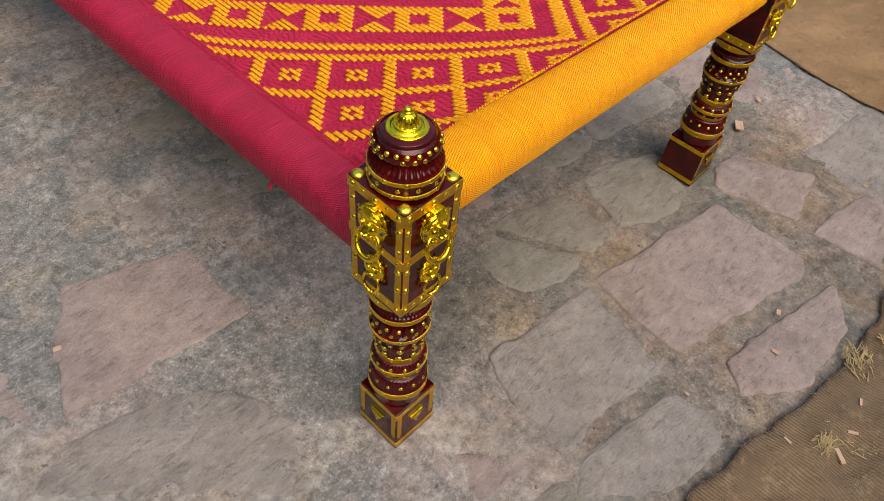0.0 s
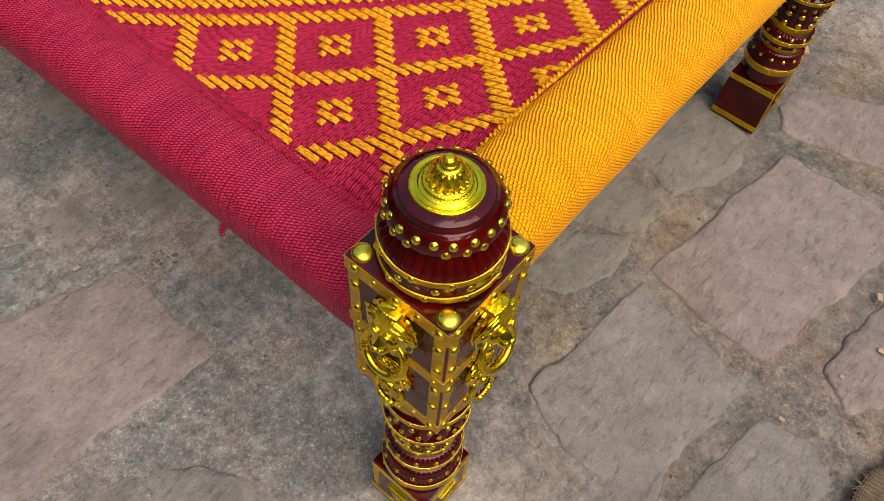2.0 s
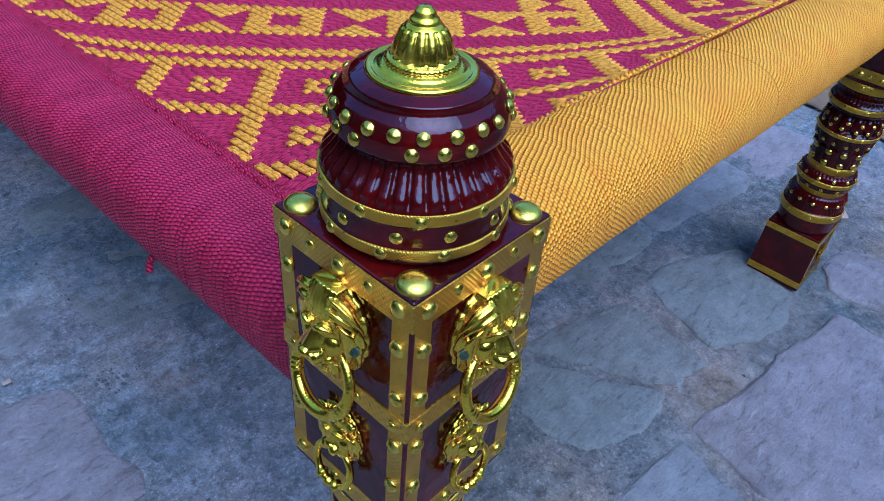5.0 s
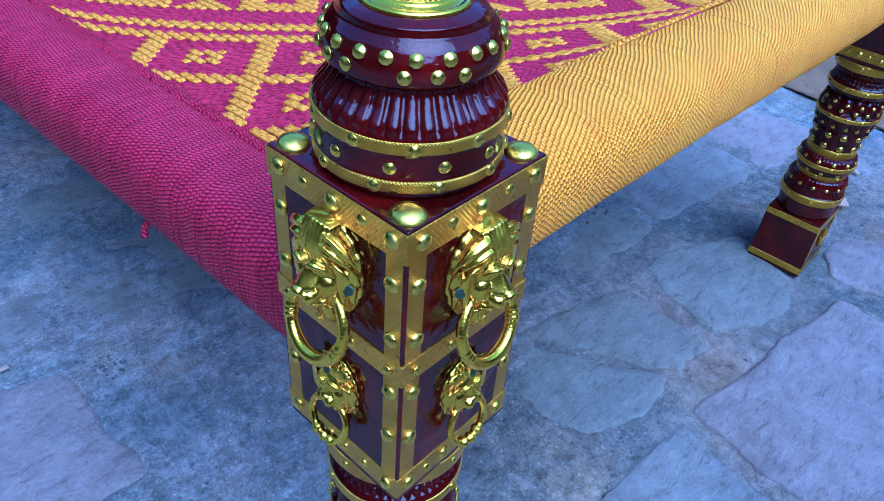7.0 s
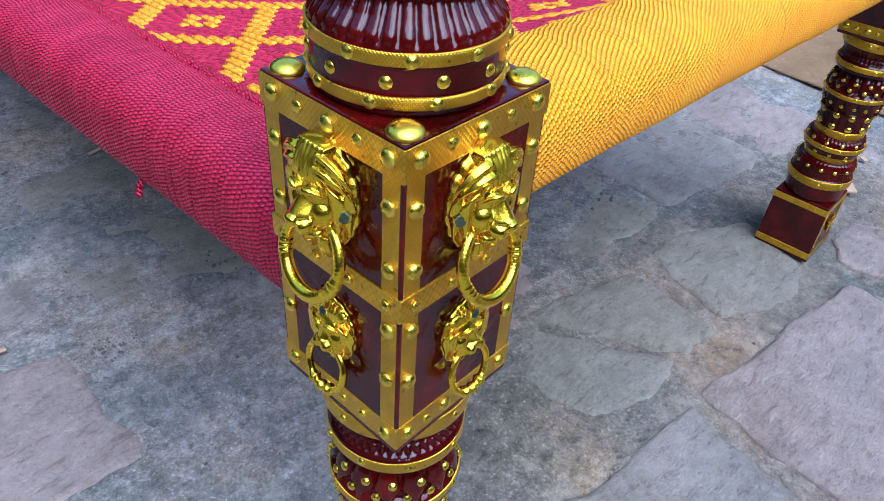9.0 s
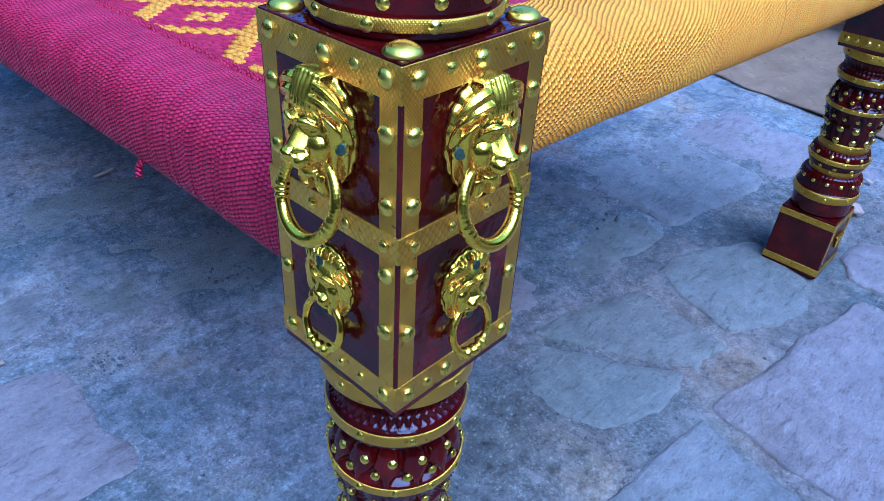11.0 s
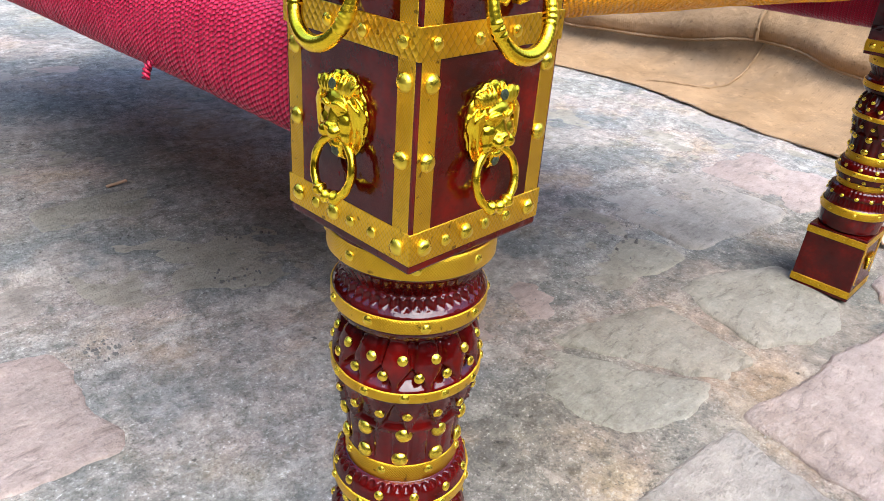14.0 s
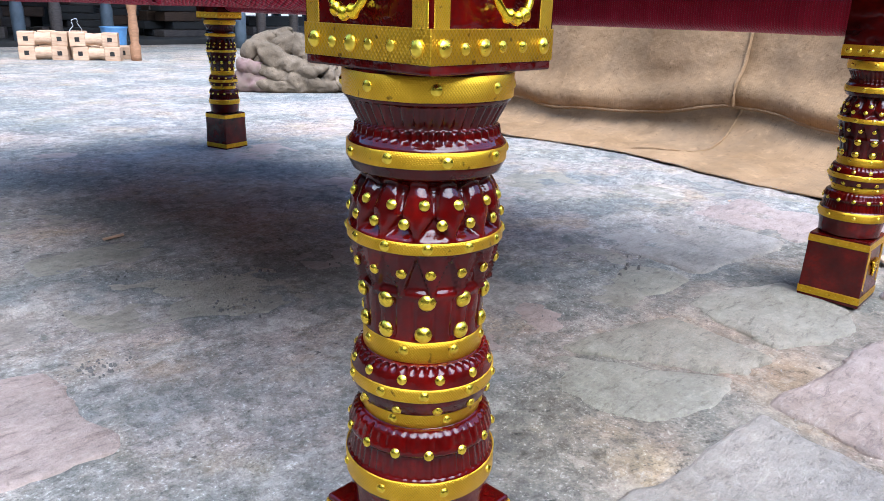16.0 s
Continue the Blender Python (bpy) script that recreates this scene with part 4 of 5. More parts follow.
# ---------------------------------------------------------------- the charpoy: wrapped rails
def rail_mesh(name, a, b, hw, hh, pitch, sub, around, rise, seed, gap=None, power=3.0, turn=0.0028, loose=0.2, lean=0.41, stray=0.12):
    """A rail wound with cord from a to b: every turn is a raised round strand."""
    r = random.Random(seed)
    a, b = Vector(a), Vector(b)
    L = (b - a).length
    turns = int(L / pitch)
    ax = (b - a).normalized()
    side = ax.cross(Vector((0, 0, 1))).normalized()
    up = side.cross(ax).normalized()
    ph = np.linspace(-0.5 * math.pi, 1.5 * math.pi, around + 1)
    cs, sn = np.cos(ph), np.sin(ph)
    sx = np.sign(cs) * np.abs(cs) ** (2 / power)
    sz = np.sign(sn) * np.abs(sn) ** (2 / power)
    edge = np.stack([sx * hw, sz * hh], 1)
    arc = np.concatenate([[0], np.cumsum(np.linalg.norm(edge[1:] - edge[:-1], axis=1))])
    rows, us = [], []
    A, S, U = np.array(a), np.array(side), np.array(up)
    X = np.array(ax)
    prof = (0.0, 0.10, 0.34, 0.66, 0.90) if sub == 5 else (0.0, 0.2, 0.5, 0.8)
    drift = 0.0
    for i in range(turns):
        high = rise * r.uniform(0.8, 1.15)
        if gap and abs(i * pitch - gap) < pitch * 0.6:
            high = 0.0005
        skew = r.uniform(-loose, loose) * pitch
        drift += (r.uniform(-stray, stray) - lean) * turn
        lay = drift
        swell = 1 + 0.012 * math.sin(i * 0.031 + seed) + 0.008 * math.sin(i * 0.11)
        for s in prof:
            h = high * math.sqrt(max(0.0, 1 - (2 * s - 1) ** 2))
            along = (i + s) * pitch + skew * np.sin(ph + i * 0.05) * 0.5
            ring = A + along[:, None] * X + (sx * (hw * swell + h))[:, None] * S + (sz * (hh * swell + h))[:, None] * U
            rows.append(ring)
            us.append((i + s, lay))
    P = np.array(rows)
    V, F = grid(P)
    us = np.array(us)
    uv = np.stack([np.repeat(us[:, 0], around + 1), np.tile(arc, len(us)) + np.repeat(us[:, 1], around + 1)], 1)
    return mesh_of(name, V, F, True, uv)


YZ_A, YZ_B = 0.509, 0.470
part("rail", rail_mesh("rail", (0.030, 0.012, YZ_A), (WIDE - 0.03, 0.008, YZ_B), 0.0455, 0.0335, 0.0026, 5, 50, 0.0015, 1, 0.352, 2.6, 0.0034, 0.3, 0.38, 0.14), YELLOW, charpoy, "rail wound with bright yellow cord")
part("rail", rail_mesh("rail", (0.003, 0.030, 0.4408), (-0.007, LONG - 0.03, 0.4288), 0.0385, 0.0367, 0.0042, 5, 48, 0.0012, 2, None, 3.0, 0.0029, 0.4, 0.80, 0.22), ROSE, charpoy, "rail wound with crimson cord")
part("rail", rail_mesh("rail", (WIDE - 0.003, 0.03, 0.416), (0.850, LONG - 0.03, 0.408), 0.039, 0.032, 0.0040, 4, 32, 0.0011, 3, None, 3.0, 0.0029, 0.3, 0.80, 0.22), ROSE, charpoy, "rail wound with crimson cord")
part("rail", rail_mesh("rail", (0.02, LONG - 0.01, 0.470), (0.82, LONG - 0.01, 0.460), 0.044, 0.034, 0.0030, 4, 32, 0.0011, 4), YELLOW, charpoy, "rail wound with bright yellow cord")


# ---------------------------------------------------------------- the charpoy: woven bed
CELL = 0.0087
MID = WIDE / 2
X0, Y0 = 0.0348, 0.0548
NX, NY = int((WIDE - 0.04 - X0) / CELL), int((LONG - 0.06 - Y0) / CELL)


def wrap(v, n):
    return (v + n / 2) % n - n / 2


def yellow_on_top(x, y):
    xm = MID - abs(x - MID)
    ym = y if y < LONG / 2 else LONG - y
    r, s = (xm - ym) / CELL, (xm + ym) / CELL
    if s < 60.6:
        if abs(wrap(r - 11.7, 16)) < 1.5 or abs(wrap(s - 11.3, 16)) < 1.5:
            return True
        m = max(abs(wrap(r - 3.7, 16)), abs(wrap(s - 3.3, 16)))
        return 0.5 < m < 2.5
    s = (s - 60.6) % 30
    if 2.4 < s < 5.6:
        return True
    if 8.0 < s < 27.0:
        d = s - 17.5
        m = max(abs(wrap(r - 3, 24)), abs(d))
        if 2.6 < m < 6.6:
            return True
        e = abs(wrap(r - 15, 24))
        return abs(d) < 6.2 and abs(d) > e + 0.2
    return False


TOP = np.array([[yellow_on_top(X0 + (i + 0.5) * CELL, Y0 + (j + 0.5) * CELL) for j in range(NY)] for i in range(NX)])

crowd = sum(np.roll(np.roll(TOP.astype(int), i, 0), j, 1) for i in range(-2, 3) for j in range(-2, 3))
TOP = TOP & (crowd > 5)


def bed_z(x, y):
    """The taut bed rises to the rails and sags in the middle."""
    yy = np.minimum(y, LONG - y)
    near = np.exp(-np.maximum(yy - 0.05, 0) / 0.15)
    inner = 0.442 + 0.085 * near - 0.034 * (x / WIDE) * near
    e = np.exp(-np.maximum(np.minimum(x, WIDE - x) - 0.03, 0) / 0.05)
    return inner * (1 - e) + (0.464 - 0.02 * x) * e


def cords(name, along_y, per, lift, fill, seed):
    """All cords of one direction as arched ribbons that pass over and under."""
    r = random.Random(seed)
    V, F, UV = [], [], []
    n_rows, n_cells = (NX, NY) if along_y else (NY, NX)
    w = CELL * fill / per / 2
    base = 0
    prof = [(-1.0, -1.8), (-0.5, 0.65), (0.5, 0.65), (1.0, -1.8)]
    for a in range(n_rows):
        top = TOP[a] if along_y else ~TOP[:, a]
        f = np.where(top, 1.0, -1.0)
        # long floats and hidden runs need one point a cell, crossings two
        ts, hs = [], []
        for k in range(n_cells):
            plain = 0 < k < n_cells - 1 and f[k - 1] == f[k] == f[k + 1]
            ts += [k + 0.5] if plain else [k + 0.16, k + 0.84]
            hs += [f[k] * lift] * (1 if plain else 2)
        ts, hs = np.array(ts), np.array(hs)
        for c in range(per):
            off = (a + 0.5 - fill / 2 + fill * (c + 0.5) / per) * CELL + r.uniform(-0.0002, 0.0002)
            lay = r.uniform(0, 0.006)
            wob = np.array([r.uniform(-0.00025, 0.00025) for _ in ts])
            lng = ts * CELL
            if along_y:
                x, y = X0 + off + wob, Y0 + lng
            else:
                x, y = X0 + lng, Y0 + off + wob
            z = bed_z(x, y) + hs + r.uniform(-0.0002, 0.0002)
            for q, (s, h) in enumerate(prof):
                if along_y:
                    pts = np.stack([x + s * w, y, z + h * w], 1)
                else:
                    pts = np.stack([x, y + s * w, z + h * w], 1)
                V.append(pts)
                UV.append(np.stack([np.full(len(ts), a * 7 + c + (s + 1) / 2), lng * 0.6 + lay], 1))
            n = len(ts)
            ids = base + np.arange(n)
            for q in range(len(prof) - 1):
                i0, i1 = ids + q * n, ids + (q + 1) * n
                F.append(np.stack([i0[:-1], i0[1:], i1[1:], i1[:-1]], 1) if along_y else np.stack([i0[:-1], i1[:-1], i1[1:], i0[1:]], 1))
            base += n * len(prof)
    return mesh_of(name, np.concatenate(V), np.concatenate(F).tolist(), True, np.concatenate(UV))


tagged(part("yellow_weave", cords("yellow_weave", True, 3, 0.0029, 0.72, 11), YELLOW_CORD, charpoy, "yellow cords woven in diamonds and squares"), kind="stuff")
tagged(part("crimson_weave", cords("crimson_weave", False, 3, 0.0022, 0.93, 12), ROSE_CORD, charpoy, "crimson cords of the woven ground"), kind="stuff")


def twisted(name, path, rad, pitch, plies=2, ns=8, step=0.0012):
    """A laid rope of several plies along a path."""
    pts = []
    for p, q in zip(path[:-1], path[1:]):
        p, q = Vector(p), Vector(q)
        k = max(1, int((q - p).length / step))
        pts += [p.lerp(q, i / k) for i in range(k)]
    pts.append(Vector(path[-1]))
    out, uvs = [], []
    s = np.linspace(0, 2 * math.pi, ns, endpoint=False)
    d = 0.0
    for ply in range(plies):
        P = np.zeros((len(pts), ns, 3))
        for i, p in enumerate(pts):
            t = (pts[min(i + 1, len(pts) - 1)] - pts[max(i - 1, 0)]).normalized()
            sd = t.cross(Vector((0, 0, 1))).normalized()
            up = sd.cross(t)
            a = i * step * 2 * math.pi / pitch + ply * 2 * math.pi / plies
            c = p + (sd * math.cos(a) + up * math.sin(a)) * rad * 0.55
            for j in range(ns):
                P[i, j] = c + (sd * math.cos(s[j]) + up * math.sin(s[j])) * rad * 0.6
        out.append(grid(P, close_v=True))
        uvs.append(np.stack([np.tile(np.arange(ns) / ns, len(pts)), np.repeat(np.arange(len(pts)) * step, ns)], 1))
    V, F = merged(out)
    return mesh_of(name, V, F, True, np.concatenate(uvs))


def chain_stitch(name, fixed, lo, hi, pitch, rad, seed):
    """Three crowded rows of slanting stitches, pulled tight along the edge of the bed."""
    r = random.Random(seed)
    V, F, UV = [], [], []
    ns, n = 6, 6
    a = np.linspace(0, 2 * math.pi, ns, endpoint=False)
    t = np.linspace(0, 1, n)
    fat = np.sin(math.pi * (t * 0.8 + 0.1)) ** 0.5
    for i in range(int((hi - lo) / pitch)):
        for row in (-1, 0, 1):
            s = -1 if row == 0 else 1
            y = lo + (i + 0.5 * row) * pitch + r.uniform(-0.2, 0.2) * pitch
            half, thick = 0.0040 * r.uniform(0.8, 1.15), rad * r.uniform(0.8, 1.2)
            x = fixed + row * 0.0050 + r.uniform(-0.0006, 0.0006) + half * (2 * t - 1)
            yy = y + s * 0.0046 * (t - 0.5)
            z = 0.4695 - 0.02 * yy / LONG + 0.0012 * (row == 0) - 0.0014 * (row == 1) + r.uniform(-0.0006, 0.0008) + 0.0026 * np.sin(math.pi * t)
            w = (fat * thick)[:, None]
            P = np.stack([x[:, None] + w * np.cos(a) * 0.4, yy[:, None] + w * np.cos(a), z[:, None] + w * np.sin(a)], 2)
            v, f = grid(P, close_v=True)
            F += [tuple(q + len(V) * ns * n for q in g) for g in f]
            V.append(P.reshape(-1, 3))
            UV.append(np.stack([np.tile(np.arange(ns) / ns + 3 * i + row, n), np.repeat(t * 0.011, ns)], 1))
    return mesh_of(name, np.concatenate(V), F, True, np.concatenate(UV))


def edge_path(fixed, along_y, lo, hi, k=40, dz=0.003):
    out = []
    for i in range(k + 1):
        t = lo + (hi - lo) * i / k
        x, y = (fixed, t) if along_y else (t, fixed)
        out.append((x, y, float(bed_z(np.array(x), np.array(y))) + dz + 0.001 * math.sin(i * 1.7)))
    return out


part("edge_braid", chain_stitch("edge_braid", 0.0360, 0.05, LONG - 0.08, 0.0036, 0.0021, 5), ROSE, charpoy, "crimson chain stitch along the edge")
part("edge_braid", twisted("edge_braid", edge_path(0.0600, False, 0.06, WIDE - 0.05, 40, 0.0025), 0.0032, 0.011), YELLOW, charpoy, "twisted yellow cord along the edge")
part("thread_end", twisted("thread_end", [(-0.030, 0.222, 0.416), (-0.036, 0.223, 0.410), (-0.039, 0.220, 0.404)], 0.0028, 0.006), ROSE, charpoy, "loose end of crimson cord")


CHIP = mesh_of("wood_chip", *box(-0.016, 0.016, -0.010, 0.010, 0, 0.006, 0.0015, 1), smooth=False)
SLIVER = mesh_of("wood_sliver", *box(-0.016, 0.016, -0.0014, 0.0014, 0, 0.002, 0.0005, 1), smooth=False)


# ---------------------------------------------------------------- sacking on the ground
def sheet(fn, nu, nv, su, sv):
    """A cloth from fn(u, v) -> point, with UV in metres and a thickness given by a folded-under rim."""
    P = np.array([[fn(i / (nu - 1), j / (nv - 1)) for j in range(nv)] for i in range(nu)])
    uv = np.array([[(i / (nu - 1) * su, j / (nv - 1) * sv) for j in range(nv)] for i in range(nu)]).reshape(-1, 2)
    V, F = grid(P)
    return V, F, uv


def cloth(name, fn, nu, nv, su, sv, mat, label, category="sacking", thick=0.004):
    V, F, uv = sheet(fn, nu, nv, su, sv)
    ob = tagged(part(name, mesh_of(name, V, F, True, uv), mat), label, category)
    s = ob.modifiers.new("thickness", "SOLIDIFY")
    s.thickness, s.offset = thick, 0.0
    return ob


def nz(x, y, z=0.0, k=1.0):
    return noise.noise(Vector((x * k, y * k, z)))


def mat_point(u, v):
    x = 0.02 + 1.9 * u
    edge = -0.432 - 0.165 * u + 0.016 * math.sin(u * 16 - 0.5) + 0.014 * nz(x, 0, 3, 14) + 0.006 * nz(x, 0, 9, 40)
    y = edge - 1.1 * v
    lift = 0.004 * math.exp(-v * 30) * (0.6 + 0.6 * nz(x, 0, 8, 9))
    z = 0.005 + lift + 0.014 * min(1, v * 10) * abs(nz(x, y, 1, 5)) + 0.016 * (1 - abs(nz(x * 0.8 + y * 0.4, y, 6, 8))) ** 6 * min(1, v * 14) + 0.004 * nz(x, y, 2, 16)
    return (x, y, max(z, 0.005))


front_mat = cloth("floor_sacking", mat_point, 150, 90, 1.9, 1.1, SACKING_WORN, "brown burlap sacking spread on the flagstones, frayed edge")


def hem_x(y):
    return 1.50 + 0.16 * (1 / (1 + math.exp(-(y - 0.42) * 9))) + 0.02 * math.sin(y * 9) + 0.012 * nz(0, y, 5, 12)


def spread_point(u, v):
    y = -1.0 + 2.75 * u
    x = hem_x(y) + (2.13 - hem_x(y)) * v
    z = 0.0045 + 0.003 * math.exp(-v * 25) + 0.20 * max(0, (v - 0.5) / 0.5) ** 2 + 0.014 * min(1, v * 8) * abs(nz(x, y, 1, 6)) + 0.03 * v * abs(nz(x, y, 4, 3)) + 0.010 * min(1, v * 8) * (1 - abs(nz(x * 0.7 + y * 0.5, y, 6, 9))) ** 4
    return (x, y, z)


back_mat = cloth("floor_sacking", spread_point, 130, 60, 2.75, 0.6, SACKING, "brown burlap sacking lying before a hung sheet")


def hung_point(y0, y1, z0, bulge, seed):
    def fn(u, v):
        y = y0 + (y1 - y0) * u
        low = z0 + 0.070 * (1 - math.sin(u * math.pi) ** 0.8) + 0.018 * nz(y, 0, seed, 5)
        z = low + (1.15 - low) * (1 - v)
        b = bulge * math.sin(min(1.0, (1 - z / 1.15)) * math.pi * 0.5) ** 3
        b += 0.045 * math.exp(-((z - low - 0.05) / 0.045) ** 2) * (0.6 + 0.8 * abs(nz(y, 0, seed + 2, 4)))
        x = 2.10 - b + 0.035 * nz(y, z * 0.5, seed, 4) + 0.014 * abs(nz(y + z * 0.3, z * 0.8, seed, 9)) + 0.012 * math.sin(y * 13 + seed) * v
        return (x, y, z)
    return fn


cloth("hung_sacking", hung_point(0.610, 1.80, 0.075, 0.14, 2), 70, 60, 1.17, 1.1, SACKING, "brown burlap sheet hanging with a sagging hem", "sacking")
cloth("hung_sacking", hung_point(-1.0, 0.660, 0.075, 0.10, 7), 90, 60, 1.64, 1.1, SACKING, "brown burlap sheet hanging beside a seam", "sacking")


def cord_on(name, pts, rad, parent, label):
    part(name, twisted(name, pts, rad, rad * 2.6, 2, 6, 0.006), SACKING, parent, label)


hung = [o for o in scene.objects if o.name.startswith("hung_sacking")]
near_fn, far_fn = hung_point(0.610, 1.80, 0.075, 0.14, 2), hung_point(-1.0, 0.660, 0.075, 0.10, 7)
cord_on("hem", [(lambda p: (p[0] - 0.004, p[1], p[2] + 0.004))(near_fn(i / 40, 1.0)) for i in range(41)], 0.006, hung[0], "rolled and stitched hem")
cord_on("hem", [(lambda p: (p[0] - 0.004, p[1], p[2] + 0.004))(far_fn(i / 50, 1.0)) for i in range(51)], 0.006, hung[1], "rolled and stitched hem")
cord_on("seam", [(lambda p: (p[0] - 0.006, p[1], p[2]))(near_fn(0.004, i / 30)) for i in range(31)], 0.005, hung[0], "stitched seam between two sheets")
frame_wood = thing("cloth_frame", "rough wooden frame carrying the hung burlap", "frame")
part("rail", mesh_of("rail", *box(2.10, 2.16, -1.05, 1.85, 1.13, 1.19, 0.006)), BARK, frame_wood)
for y in (-1.0, 1.8):
    part("post", mesh_of("post", *box(2.11, 2.16, y - 0.03, y + 0.03, -0.02, 1.14, 0.006)), BARK, frame_wood)


def fringe(fn, parent, n, seed, lo=0.0, hi=1.0):
    """Loose fibres along a raw edge."""
    r = random.Random(seed)
    pieces = []
    for _ in range(n):
        u = r.uniform(lo, hi)
        p, q = Vector(fn(u, r.uniform(0.0, 0.012))), Vector(fn(u, 0.06))
        out = (p - q).normalized()
        side = Vector((-out.y, out.x, 0))
        d = (out + side * r.uniform(-1.3, 1.3)).normalized() * r.uniform(0.006, 0.022)
        w = side.normalized() * 0.0006
        a, b = p + Vector((0, 0, 0.002)), p + d + Vector((0, 0, r.uniform(-0.003, 0.006)))
        b.z = max(b.z, 0.001)
        h = Vector((0, 0, 0.0008))
        pieces.append(([a - w, a + w, a + h, b - w * 0.4, b + w * 0.4, b + h * 0.5], [(0, 1, 4, 3), (1, 2, 5, 4), (2, 0, 3, 5), (0, 2, 1), (3, 4, 5)]))
    tagged(part("fringe", mesh_of("fringe", *merged(pieces), smooth=False), SACKING_PALE, parent, "frayed loose fibres along the edge"), kind="stuff")


fringe(mat_point, front_mat, 420, 31)
fringe(spread_point, back_mat, 300, 32, 0.2, 0.95)
cord_on("seam", [(lambda p: (p[0], p[1], p[2] + 0.003))(mat_point(0.40 + 0.10 * i / 24, 0.02 + 0.45 * i / 24)) for i in range(25)], 0.0035, front_mat, "stitched seam across the sacking")
def on_mat(y, v):
    p = spread_point((y + 1.0) / 2.75, v)
    return (p[0], p[1], p[2] + 0.004)


cord_on("seam", [on_mat(0.628 + 0.03 * (i / 14) ** 2, 0.98 - 0.62 * i / 14) for i in range(15)] + [on_mat(0.658 + 0.16 * i / 10, 0.36 - 0.24 * (i / 10) ** 0.6) for i in range(1, 11)], 0.0055, back_mat, "dark curved seam in the sacking")
r = random.Random(77)
for k in range(9):
    u, v = r.uniform(0.15, 0.75), r.uniform(0.02, 0.3)
    p = mat_point(u, v)
    s = r.uniform(0.25, 0.6)
    chip_at = pose(p[0], p[1], p[2] + 0.002, r.uniform(-6, 6), r.uniform(-6, 6), r.uniform(0, 180)) @ Matrix.Diagonal((s, s, s, 1))
    tagged(part("wood_sliver", SLIVER, PINE, None, "", chip_at), "tiny pale wood sliver on the sacking", "wood sliver", "scattered slivers")


def straw_tuft(n, size, seed):
    """Short dry stalks thrown together, each a thin bent blade with thickness."""
    q = random.Random(seed)
    pieces = []
    for _ in range(n):
        a, d = q.uniform(0, 6.28), q.uniform(0, 1) ** 0.7 * size
        ox, oy, turn = math.cos(a) * d, math.sin(a) * d * 0.7, q.uniform(-0.9, 0.9)
        long, w = q.uniform(0.010, 0.030), q.uniform(0.0005, 0.0011)
        P = np.zeros((4, 4, 3))
        for i in range(4):
            t = i / 3 - 0.5
            cx, cy = ox + math.cos(turn) * long * t - math.sin(turn) * 0.15 * long * t * t, oy + math.sin(turn) * long * t
            z = 0.0015 + 0.004 * q.random() + 0.003 * t
            for j, (sx, sz) in enumerate(((-1, 0), (0, -0.6), (1, 0), (0, 0.6))):
                P[i, j] = (cx - math.sin(turn) * w * sx, cy + math.cos(turn) * w * sx, max(0.0, z + w * sz))
        pieces.append(grid(P, close_v=True, cap=True))
    return mesh_of("straw_tuft", *merged(pieces), smooth=False)


STRAW = plain_material("dry straw", (0.20, 0.135, 0.050), (0.42, 0.31, 0.13), 0.7, 0.0, 90)


def mat_height(x, y):
    u = (x - 0.02) / 1.9
    edge = mat_point(u, 0.0)[1]
    return mat_point(u, max(0.0, (edge - y) / 1.1))[2] + 0.002


for k, (x, y, n, size) in enumerate(((0.474, -0.545, 42, 0.022), (0.690, -0.520, 60, 0.040), (0.760, -0.560, 26, 0.036), (0.520, -0.600, 16, 0.040), (0.640, -0.640, 20, 0.050))):
    tagged(part("straw_tuft", straw_tuft(n, size, 90 + k), STRAW, None, "", pose(x, y, mat_height(x, y), 0, 0, 40 * k)), "loose tuft of dry straw on the sacking", "straw", "scattered straw")
for x, y, a, k in ((0.479, -0.577, 50, 0.9), (0.537, -0.575, 120, 0.55), (0.610, -0.560, 20, 0.5), (0.440, -0.500, 75, 0.45)):
    tagged(part("wood_chip", CHIP, PINE, None, "", pose(x, y, mat_height(x, y), 3, 4, a) @ Matrix.Diagonal((k, k * 0.5, k, 1))), "pale wood shaving on the sacking", "wood chip", "scattered chips")


